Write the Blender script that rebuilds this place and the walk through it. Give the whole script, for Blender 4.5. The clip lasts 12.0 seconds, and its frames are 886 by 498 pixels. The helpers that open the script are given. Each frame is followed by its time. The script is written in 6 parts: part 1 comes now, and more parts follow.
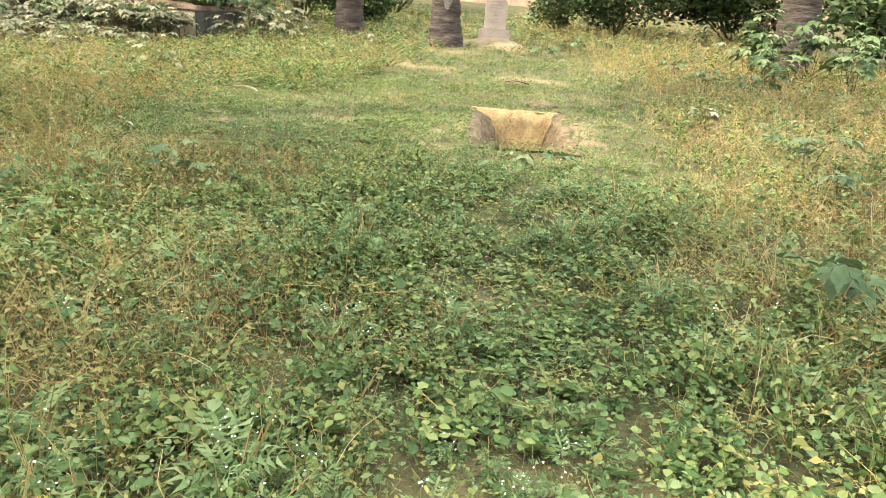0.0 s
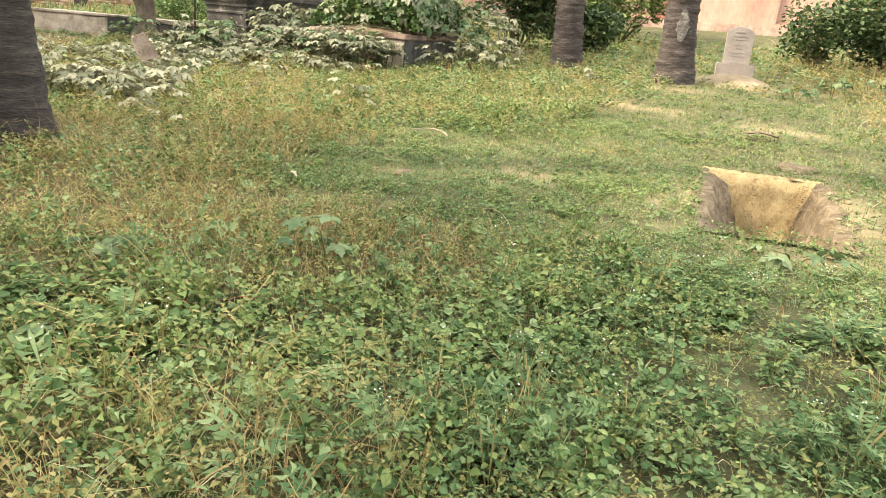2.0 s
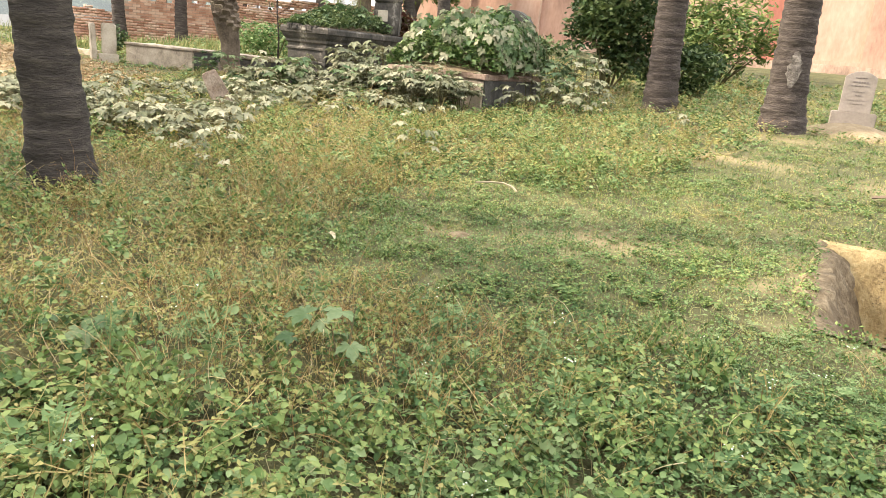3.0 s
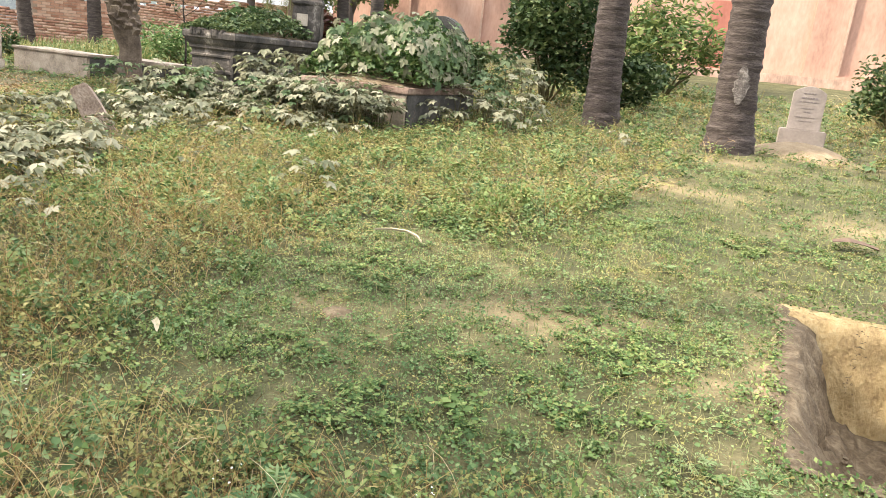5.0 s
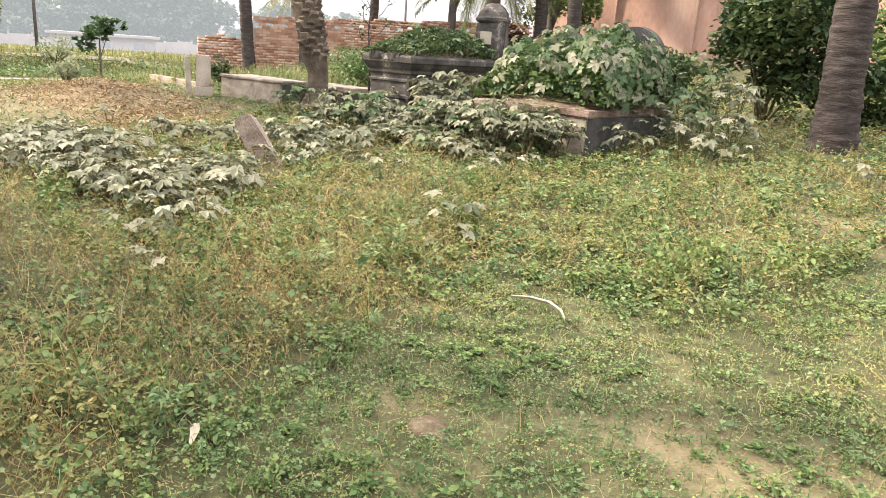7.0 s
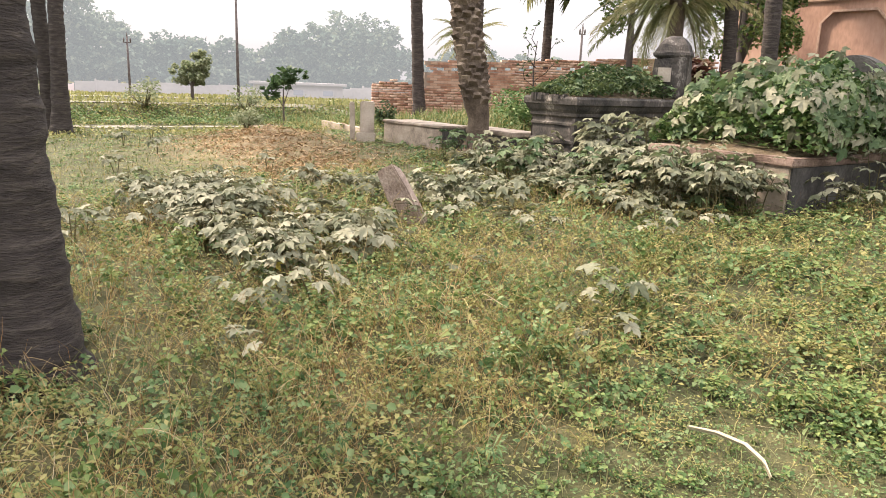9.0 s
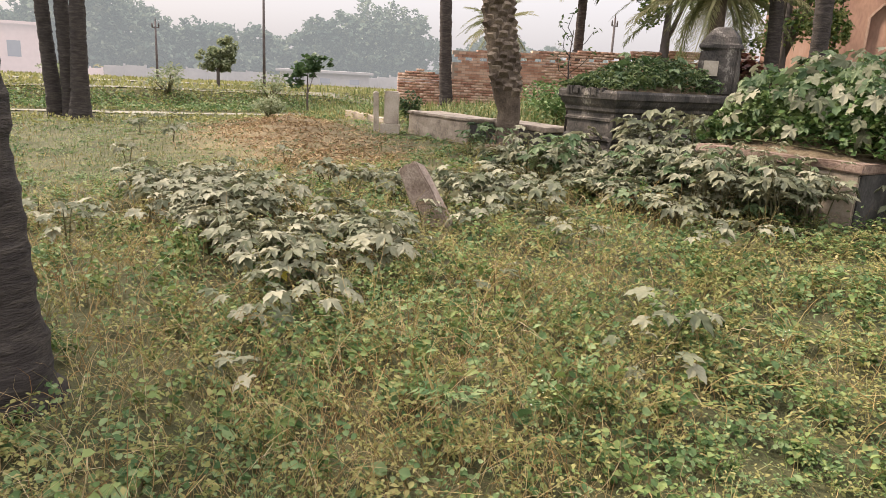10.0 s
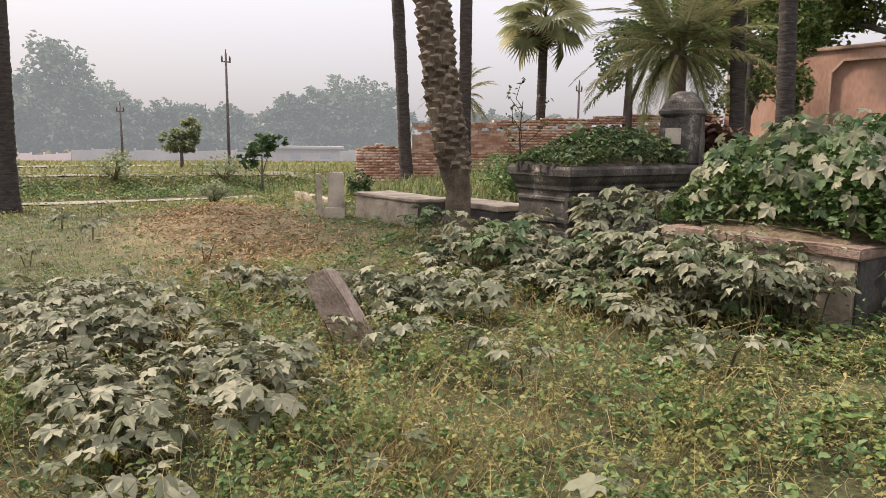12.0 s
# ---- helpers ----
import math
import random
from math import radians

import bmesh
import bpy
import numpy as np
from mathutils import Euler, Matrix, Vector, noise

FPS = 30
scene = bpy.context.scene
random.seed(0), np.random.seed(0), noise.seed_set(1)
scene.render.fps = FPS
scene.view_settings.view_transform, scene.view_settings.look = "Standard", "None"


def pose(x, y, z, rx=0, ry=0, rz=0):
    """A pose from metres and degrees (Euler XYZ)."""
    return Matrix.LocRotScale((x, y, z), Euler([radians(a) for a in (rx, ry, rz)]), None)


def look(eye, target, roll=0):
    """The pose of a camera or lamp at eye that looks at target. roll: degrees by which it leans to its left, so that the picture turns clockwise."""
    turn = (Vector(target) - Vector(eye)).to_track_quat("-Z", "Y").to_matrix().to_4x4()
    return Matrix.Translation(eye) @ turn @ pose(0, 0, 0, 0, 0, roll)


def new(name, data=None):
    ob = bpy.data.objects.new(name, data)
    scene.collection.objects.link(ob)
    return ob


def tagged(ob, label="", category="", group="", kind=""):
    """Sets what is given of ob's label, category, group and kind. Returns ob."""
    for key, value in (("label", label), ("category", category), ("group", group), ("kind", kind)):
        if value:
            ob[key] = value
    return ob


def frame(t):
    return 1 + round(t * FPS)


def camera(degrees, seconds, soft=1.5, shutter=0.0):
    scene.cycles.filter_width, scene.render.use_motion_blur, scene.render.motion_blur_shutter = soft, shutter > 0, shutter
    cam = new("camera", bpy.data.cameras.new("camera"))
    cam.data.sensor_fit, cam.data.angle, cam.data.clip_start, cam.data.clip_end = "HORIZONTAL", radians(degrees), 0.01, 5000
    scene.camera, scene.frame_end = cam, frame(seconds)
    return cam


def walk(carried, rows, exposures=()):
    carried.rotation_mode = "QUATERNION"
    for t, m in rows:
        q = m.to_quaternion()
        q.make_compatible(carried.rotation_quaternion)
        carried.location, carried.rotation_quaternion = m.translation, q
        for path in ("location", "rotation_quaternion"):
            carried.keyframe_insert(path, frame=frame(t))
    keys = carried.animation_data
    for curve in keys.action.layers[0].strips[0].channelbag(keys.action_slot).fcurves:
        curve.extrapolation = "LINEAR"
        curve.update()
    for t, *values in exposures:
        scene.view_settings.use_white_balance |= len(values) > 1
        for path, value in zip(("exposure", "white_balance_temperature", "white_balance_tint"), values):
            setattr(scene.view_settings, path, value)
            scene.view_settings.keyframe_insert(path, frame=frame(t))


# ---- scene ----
cam = camera(64.4, 12.0, 0.5)
# eye, target and roll on the sloping graveyard; SLOPE turns them so that z is plumb
SLOPE = pose(0, 0, 0, 4.0, 0, 0)
PATH = [
    (0, (0.237, 0.458, 1.453), (0.173, 2.31, 0.701), 4.1),
    (0.5, (0.206, 0.756, 1.4), (0.01, 2.565, 0.57), 1.3),
    (1, (0.245, 1.085, 1.407), (-0.149, 2.852, 0.557), 2.8),
    (1.5, (0.142, 1.416, 1.406), (-0.455, 3.199, 0.726), 3.9),
    (2, (0.1, 1.749, 1.468), (-0.525, 3.504, 0.74), 3.4),
    (2.5, (0.024, 2.126, 1.432), (-0.739, 3.85, 0.764), 2.4),
    (2.7, (0.011, 2.31, 1.448), (-0.845, 3.994, 0.792), 3.1),
    (4.3, (-0.214, 3.146, 1.588), (-1.038, 4.845, 0.929), 5.9),
    (4.5, (-0.203, 3.296, 1.557), (-1.041, 4.982, 0.884), 5.7),
    (5, (-0.175, 3.708, 1.583), (-0.915, 5.45, 0.938), 4.4),
    (5.5, (-0.163, 4.121, 1.597), (-0.746, 5.906, 0.909), 3.8),
    (6, (-0.19, 4.407, 1.592), (-0.789, 6.159, 0.835), 3.0),
    (6.5, (-0.168, 4.59, 1.641), (-1.032, 6.259, 0.958), 1.6),
    (7, (-0.364, 4.786, 1.613), (-1.591, 6.231, 0.974), 1.2),
    (7.2, (-0.438, 4.906, 1.585), (-1.758, 6.291, 1.005), 1.5),
    (8.8, (-0.822, 5.527, 1.584), (-2.374, 6.665, 1.04), -0.1),
    (9, (-0.94, 5.583, 1.583), (-2.514, 6.695, 1.048), -1.2),
    (9.5, (-1.268, 5.782, 1.591), (-2.888, 6.88, 1.177), 1.5),
    (10, (-1.438, 5.904, 1.556), (-3.043, 6.958, 0.997), -0.3),
    (10.2, (-1.515, 6.046, 1.568), (-3.205, 6.971, 1.032), -3.4),
    (10.5, (-1.645, 6.304, 1.547), (-3.313, 7.273, 1.018), -1.1),
    (11, (-1.801, 6.512, 1.587), (-3.47, 7.483, 1.064), -2.3),
    (11.5, (-2.01, 6.736, 1.63), (-3.618, 7.864, 1.255), 0.8),
    (12, (-2.128, 6.929, 1.634), (-3.737, 8.054, 1.255), -2.7),
]
walk(cam, [(t, SLOPE @ look(eye, target, roll)) for t, eye, target, roll in PATH],
     exposures=[(0.0, 1.46, 6900, 7), (2.5, 1.42, 6900, 9), (4.5, 1.38, 6600, 11), (5.5, 1.32, 6550, 13), (7.0, 1.28, 6600, 15), (8.8, 1.14, 6750, 17), (9.5, 0.77, 6750, 17), (10.5, 0.68, 6700, 17), (11.0, 0.63, 6700, 17), (11.5, 0.53, 6700, 17), (12.0, 0.38, 6650, 18)])

# ---- world and sun ----
SUN_ELEVATION, SUN_FROM = radians(40), Vector((-0.91, -0.41))
world = bpy.data.worlds.new("hazy_sky")
scene.world = world
world.use_nodes = True
wn, wl = world.node_tree.nodes, world.node_tree.links
sky = wn.new("ShaderNodeTexSky")
sky.sky_type, sky.sun_disc = "NISHITA", False
sky.sun_elevation, sky.sun_rotation = SUN_ELEVATION, math.atan2(SUN_FROM.x, SUN_FROM.y)
sky.air_density, sky.dust_density, sky.ozone_density = 1.2, 3.0, 1.0
sky_power = wn.new("ShaderNodeVectorMath")
sky_power.operation = "SCALE"
sky_power.inputs["Scale"].default_value = 0.10
wl.new(sky.outputs[0], sky_power.inputs[0])
sky_mix = wn.new("ShaderNodeMixRGB")
sky_mix.inputs[0].default_value = 0.80
sky_mix.inputs[2].default_value = (0.80, 0.805, 0.83, 1)
wl.new(sky_power.outputs[0], sky_mix.inputs[1])
# a hazy sky grows brighter from the horizon up
sky_dir, sky_up, sky_gain = wn.new("ShaderNodeTexCoord"), wn.new("ShaderNodeSeparateXYZ"), wn.new("ShaderNodeMapRange")
sky_gain.inputs["To Min"].default_value, sky_gain.inputs["To Max"].default_value = 0.525, 2.50
wl.new(sky_dir.outputs["Generated"], sky_up.inputs[0])
wl.new(sky_up.outputs["Z"], sky_gain.inputs["Value"])
sky_lift = wn.new("ShaderNodeVectorMath")
sky_lift.operation = "SCALE"
wl.new(sky_mix.outputs[0], sky_lift.inputs[0])
wl.new(sky_gain.outputs[0], sky_lift.inputs["Scale"])
wl.new(sky_lift.outputs[0], wn["Background"].inputs[0])
wn["Background"].inputs[1].default_value = 1.08
sun = new("sun", bpy.data.lights.new("sun", "SUN"))
sun.data.energy, sun.data.angle, sun.data.color = 3.9, radians(5.0), (1.0, 0.89, 0.72)
sun.matrix_world = look((SUN_FROM.x * 40, SUN_FROM.y * 40, 40 * math.tan(SUN_ELEVATION)), (0, 0, 0))

# ---- materials ----
def material(name, colors, scale=8.0, fine=60.0, rough=0.85, bump=0.25, vary="", spread=0.35, through_light=0.0, metal=0.0, streak=1.0, patchy=None, spec=0.3, haze_emission=None):
    """A procedural surface: a ramp of colours over two sizes of noise, fine relief and a random shift for each piece."""
    m = bpy.data.materials.new(name)
    m.use_nodes = True
    n, l = m.node_tree.nodes, m.node_tree.links
    b = n["Principled BSDF"]
    co = n.new("ShaderNodeTexCoord")
    mp = n.new("ShaderNodeMapping")
    mp.inputs["Scale"].default_value = (1, 1, streak)
    geo = n.new("ShaderNodeNewGeometry")
    l.new(geo.outputs["Position"], mp.inputs["Vector"])
    big, small = n.new("ShaderNodeTexNoise"), n.new("ShaderNodeTexNoise")
    big.inputs["Scale"].default_value, small.inputs["Scale"].default_value = scale, fine
    big.inputs["Detail"].default_value, small.inputs["Detail"].default_value = 9, 4
    big.inputs["Roughness"].default_value = 0.64
    l.new(mp.outputs[0], big.inputs["Vector"])
    l.new(mp.outputs[0], small.inputs["Vector"])
    add = n.new("ShaderNodeMath")
    add.operation = "MULTIPLY_ADD"
    add.inputs[1].default_value, add.inputs[2].default_value = 0.35, -0.175
    l.new(small.outputs[0], add.inputs[0])
    tot = n.new("ShaderNodeMath")
    l.new(big.outputs[0], tot.inputs[0])
    l.new(add.outputs[0], tot.inputs[1])
    last = tot
    if vary:
        rnd = geo.outputs["Random Per Island"] if vary == "island" else n.new("ShaderNodeObjectInfo").outputs["Random"]
        sh = n.new("ShaderNodeMath")
        sh.operation = "MULTIPLY_ADD"
        sh.inputs[1].default_value, sh.inputs[2].default_value = spread * 2, -spread
        l.new(rnd, sh.inputs[0])
        s2 = n.new("ShaderNodeMath")
        l.new(tot.outputs[0], s2.inputs[0])
        l.new(sh.outputs[0], s2.inputs[1])
        last = s2
    ramp = n.new("ShaderNodeValToRGB")
    e = ramp.color_ramp.elements
    k = len(colors)
    while len(e) < k:
        e.new(0.5)
    for i, c in enumerate(colors):
        e[i].position = 0.25 + 0.5 * i / max(1, k - 1)
        e[i].color = (*c, 1)
    l.new(last.outputs[0], ramp.inputs[0])
    out = ramp.outputs[0]
    if patchy:
        # a second colour laid by the mesh's own "soil" layer
        at = n.new("ShaderNodeAttribute")
        at.attribute_name = "soil"
        mx = n.new("ShaderNodeMixRGB")
        r2 = n.new("ShaderNodeValToRGB")
        r2.color_ramp.elements[0].color, r2.color_ramp.elements[1].color = (*patchy[0], 1), (*patchy[1], 1)
        r2.color_ramp.elements[0].position, r2.color_ramp.elements[1].position = 0.3, 0.7
        l.new(tot.outputs[0], r2.inputs[0])
        l.new(at.outputs["Fac"], mx.inputs[0])
        l.new(out, mx.inputs[1])
        l.new(r2.outputs[0], mx.inputs[2])
        out = mx.outputs[0]
    l.new(out, b.inputs["Base Color"])
    b.inputs["Roughness"].default_value = rough
    b.inputs["Metallic"].default_value = metal
    b.inputs["Specular IOR Level"].default_value = spec
    # emission paints haze over distant things; none of them is a lamp
    if haze_emission:
        b.inputs["Emission Color"].default_value = (*haze_emission[0], 1)
        b.inputs["Emission Strength"].default_value = haze_emission[1]
    if bump:
        bp = n.new("ShaderNodeBump")
        bp.inputs["Strength"].default_value, bp.inputs["Distance"].default_value = bump, 0.03
        l.new(tot.outputs[0], bp.inputs["Height"])
        l.new(bp.outputs[0], b.inputs["Normal"])
    if through_light:
        tr, mix = n.new("ShaderNodeBsdfTranslucent"), n.new("ShaderNodeMixShader")
        l.new(out, tr.inputs["Color"])
        mix.inputs[0].default_value = through_light
        l.new(b.outputs[0], mix.inputs[1])
        l.new(tr.outputs[0], mix.inputs[2])
        l.new(mix.outputs[0], n["Material Output"].inputs[0])
    return m


M = {}
M["ground"] = material("weedy_soil", [(0.035, 0.037, 0.016), (0.075, 0.075, 0.032), (0.15, 0.132, 0.064)], 2.6, 70, 0.95, 1.0,
                       patchy=((0.22, 0.16, 0.088), (0.36, 0.28, 0.165)))
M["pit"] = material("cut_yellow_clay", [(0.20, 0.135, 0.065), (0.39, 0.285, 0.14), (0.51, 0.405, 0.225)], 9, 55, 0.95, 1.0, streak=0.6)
# loose brown soil, darkened further to stand in for shade inside the pit
M["pit_dark"] = material("brown_soil_and_shaded_clay", [(0.06, 0.043, 0.025), (0.13, 0.096, 0.058), (0.24, 0.19, 0.122)], 11, 60, 0.95, 1.0)
M["heap"] = material("brown_heaped_earth", [(0.16, 0.115, 0.068), (0.24, 0.18, 0.11), (0.32, 0.25, 0.16)], 7, 60, 0.95, 0.9)
M["straw"] = material("brown_straw", [(0.20, 0.125, 0.065), (0.35, 0.23, 0.12), (0.52, 0.375, 0.21)], 3, 60, 0.9, 0.8, vary="island", spread=0.25)
M["weed"] = material("small_green_leaves", [(0.05, 0.096, 0.028), (0.122, 0.192, 0.056), (0.232, 0.288, 0.10)], 0.7, 9, 0.6, 0, "island", 0.30, 0.26, spec=0.2)
M["weed_yellow"] = material("yellowing_leaves", [(0.145, 0.162, 0.050), (0.26, 0.255, 0.086), (0.365, 0.325, 0.135)], 0.9, 9, 0.65, 0, "island", 0.20, 0.26, spec=0.2)
M["feather"] = material("feathery_leaves", [(0.062, 0.118, 0.044), (0.132, 0.205, 0.078), (0.225, 0.29, 0.13)], 0.8, 9, 0.65, 0, "island", 0.28, 0.26, spec=0.2)
M["grass"] = material("short_grass", [(0.085, 0.125, 0.04), (0.17, 0.20, 0.07), (0.30, 0.285, 0.125)], 0.8, 9, 0.65, 0, "island", 0.32, 0.25)
M["dry"] = material("dry_stems", [(0.19, 0.105, 0.042), (0.32, 0.205, 0.08), (0.46, 0.35, 0.17)], 0.8, 9, 0.75, 0, "island", 0.3, 0.2)
M["dry_pale"] = material("bleached_stems", [(0.26, 0.19, 0.10), (0.40, 0.31, 0.175), (0.52, 0.44, 0.28)], 0.8, 9, 0.8, 0, "island", 0.25, 0.1)
M["wiry"] = material("wiry_stems", [(0.15, 0.12, 0.045), (0.28, 0.21, 0.085), (0.42, 0.33, 0.15)], 0.9, 9, 0.75, 0, "island", 0.3, 0.1, spec=0.15)
M["red_wash"] = material("faded_red_wash", [(0.27, 0.10, 0.075), (0.38, 0.155, 0.115), (0.46, 0.22, 0.165)], 0.9, 14, 0.92, 0.2, streak=0.4)
M["croton"] = material("dark_red_leaves", [(0.05, 0.022, 0.018), (0.10, 0.035, 0.025), (0.08, 0.09, 0.035)], 2.0, 12, 0.5, 0, "island", 0.3, 0.2)
M["pink_stone"] = material("pinkish_worn_stone", [(0.19, 0.14, 0.11), (0.35, 0.27, 0.22), (0.50, 0.41, 0.34)], 5, 40, 0.92, 0.8)
M["cream"] = material("bleached_palm_sheath", [(0.36, 0.31, 0.21), (0.50, 0.44, 0.33)], 9, 40, 0.8, 0.2)
M["flower"] = material("white_florets", [(0.62, 0.64, 0.55), (0.80, 0.80, 0.74)], 5, 20, 0.8, 0, "island", 0.2)
M["dusty_leaf"] = material("dusty_leaf", [(0.105, 0.12, 0.065), (0.205, 0.21, 0.132), (0.32, 0.31, 0.212)], 2.0, 30, 0.6, 0.1, "object", 0.25, 0.2, spec=0.22)
M["green_leaf"] = material("broad_green_leaf", [(0.045, 0.085, 0.032), (0.10, 0.155, 0.065), (0.19, 0.24, 0.12)], 2.0, 30, 0.55, 0.1, "object", 0.25, 0.25, spec=0.25)
M["creeper"] = material("creeper_leaves", [(0.05, 0.11, 0.03), (0.13, 0.21, 0.065), (0.24, 0.31, 0.13)], 1.4, 20, 0.6, 0, "island", 0.3, 0.25)
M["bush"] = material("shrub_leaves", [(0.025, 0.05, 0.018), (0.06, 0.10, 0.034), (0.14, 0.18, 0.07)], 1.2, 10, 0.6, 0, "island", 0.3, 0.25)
M["crown"] = material("tree_leaves", [(0.05, 0.10, 0.03), (0.13, 0.19, 0.055), (0.25, 0.29, 0.10)], 0.5, 4, 0.65, 0, "island", 0.3, 0.3)
M["stem"] = material("green_brown_stem", [(0.06, 0.06, 0.025), (0.14, 0.12, 0.06)], 9, 60, 0.8, 0.1)
M["bark"] = material("grey_palm_bark", [(0.024, 0.019, 0.017), (0.062, 0.049, 0.043), (0.13, 0.108, 0.094)], 5.0, 26, 0.95, 1.0, streak=5.0)
M["bark_dark"] = material("dark_palm_bark", [(0.02, 0.017, 0.015), (0.05, 0.042, 0.037), (0.10, 0.085, 0.07)], 5.0, 26, 0.95, 1.0, streak=5.0)
M["scale"] = material("leaf_base_bark", [(0.065, 0.049, 0.036), (0.14, 0.108, 0.08), (0.235, 0.188, 0.14)], 5, 40, 0.95, 0.5, "object", 0.2)
M["scar"] = material("bare_pale_wood", [(0.035, 0.03, 0.027), (0.12, 0.105, 0.095), (0.32, 0.29, 0.26)], 13, 60, 0.9, 0.9)
M["frond"] = material("palm_frond", [(0.14, 0.16, 0.07), (0.26, 0.27, 0.125), (0.42, 0.39, 0.21)], 1.5, 20, 0.55, 0, "object", 0.25, 0.35)
M["dead_frond"] = material("dead_palm_frond", [(0.10, 0.065, 0.045), (0.20, 0.14, 0.10)], 2, 20, 0.8, 0, "object", 0.2, 0.1)
M["black_stone"] = material("weathered_black_plaster", [(0.014, 0.014, 0.014), (0.05, 0.046, 0.042), (0.105, 0.092, 0.08), (0.42, 0.38, 0.33)], 3.6, 50, 0.9, 1.0, streak=0.7)
M["cement"] = material("stained_cement", [(0.12, 0.10, 0.08), (0.34, 0.28, 0.215), (0.50, 0.42, 0.33)], 3.4, 35, 0.92, 0.5)
M["cement_pale"] = material("pale_cement", [(0.22, 0.19, 0.15), (0.42, 0.36, 0.29), (0.55, 0.49, 0.41)], 3.2, 40, 0.92, 0.5)
# dark grey cement, also used as painted shade on the graves' end faces
M["cement_dark"] = material("dark_cement_and_shaded_ends", [(0.025, 0.024, 0.023), (0.07, 0.066, 0.06), (0.15, 0.14, 0.125)], 2.6, 30, 0.9, 0.5)
M["red_stone"] = material("broken_red_stone", [(0.12, 0.08, 0.062), (0.235, 0.165, 0.13), (0.37, 0.285, 0.23)], 5, 40, 0.92, 0.8)
M["marble"] = material("pale_grave_marble", [(0.17, 0.145, 0.125), (0.24, 0.205, 0.18), (0.30, 0.26, 0.23)], 3, 30, 0.6, 0.1)
M["ink"] = material("engraved_dark_letters", [(0.12, 0.10, 0.10), (0.22, 0.19, 0.18)], 20, 60, 0.7, 0)
M["pink"] = material("faded_pink_wash", [(0.29, 0.17, 0.13), (0.485, 0.295, 0.222), (0.59, 0.40, 0.315)], 0.7, 14, 0.92, 0.25, streak=0.35)
M["pink_edge"] = material("dirty_pink_coping", [(0.20, 0.14, 0.11), (0.44, 0.30, 0.23), (0.64, 0.46, 0.36)], 1.5, 20, 0.92, 0.4, streak=0.5)
M["brick"] = material("red_brick", [(0.36, 0.19, 0.13), (0.53, 0.31, 0.215), (0.63, 0.44, 0.33)], 3, 40, 0.92, 0.4, "object", 0.3)
M["brick_rest"] = material("red_brick_far", [(0.36, 0.19, 0.13), (0.53, 0.31, 0.215), (0.63, 0.44, 0.33)], 3, 40, 0.92, 0.4, "island", 0.3)
M["mortar"] = material("grey_mortar", [(0.30, 0.23, 0.18), (0.46, 0.37, 0.30)], 6, 50, 0.95, 0.4)
M["wood_pole"] = material("weathered_pole", [(0.08, 0.065, 0.06), (0.15, 0.125, 0.115)], 4, 40, 0.85, 0.3)
M["path"] = material("pale_dust_path", [(0.17, 0.16, 0.115), (0.29, 0.27, 0.215)], 1.2, 20, 0.95, 0.2)
# an even bluish emission stands in for haze before the far trees
M["far_leaf"] = material("distant_leaves_haze_lit", [(0.06, 0.085, 0.06), (0.10, 0.13, 0.09), (0.16, 0.18, 0.12)], 0.12, 1.5, 0.9, 0, "island", 0.25, 0.2, spec=0.0, haze_emission=((0.88, 0.95, 1.0), 0.21))
# far walls and openings carry painted haze too, as a weak emission
M["far_wall"] = material("distant_pale_wall_haze_lit", [(0.27, 0.25, 0.24), (0.38, 0.35, 0.335)], 0.3, 3, 0.95, 0, haze_emission=((0.9, 0.95, 1.0), 0.12))
M["far_brick"] = material("distant_brick_haze_lit", [(0.34, 0.22, 0.19), (0.44, 0.31, 0.27)], 0.3, 3, 0.95, 0, haze_emission=((0.9, 0.95, 1.0), 0.24))
M["far_dark"] = material("distant_opening_haze_lit", [(0.10, 0.10, 0.11), (0.15, 0.15, 0.16)], 0.3, 3, 0.95, 0, haze_emission=((0.9, 0.95, 1.0), 0.2))
M["orange"] = material("orange_plastic", [(0.55, 0.10, 0.04), (0.62, 0.14, 0.06)], 5, 30, 0.5, 0)
M["yellow"] = material("yellow_leaf", [(0.55, 0.45, 0.06), (0.66, 0.58, 0.10)], 9, 30, 0.6, 0)
# pale leaf tones, lightened to stand in for haze over the field
M["field_tree"] = material("pale_hazed_field_leaves", [(0.14, 0.18, 0.09), (0.24, 0.27, 0.15), (0.34, 0.36, 0.22)], 0.8, 6, 0.7, 0, "island", 0.3, 0.3)

# ---- building helpers ----
rng = np.random.default_rng(7)


def part(name, bm, mat, parent=None, label=""):
    """Links a bmesh, or a ready mesh, as one object under a thing."""
    if isinstance(bm, bmesh.types.BMesh):
        me = bpy.data.meshes.new(name)
        bm.to_mesh(me)
        bm.free()
    else:
        me = bm
    if mat and not me.materials:
        me.materials.append(M[mat])
    ob = new(name, me)
    if parent:
        ob.parent = parent
    if label:
        ob["label"] = label
    return ob


def thing(name, x, y, z, label, category, group="", kind="", rz=0.0):
    ob = new(name)
    ob.empty_display_size = 0.1
    ob.matrix_world = pose(x, y, z, 0, 0, rz)
    return tagged(ob, label, category, group, kind)


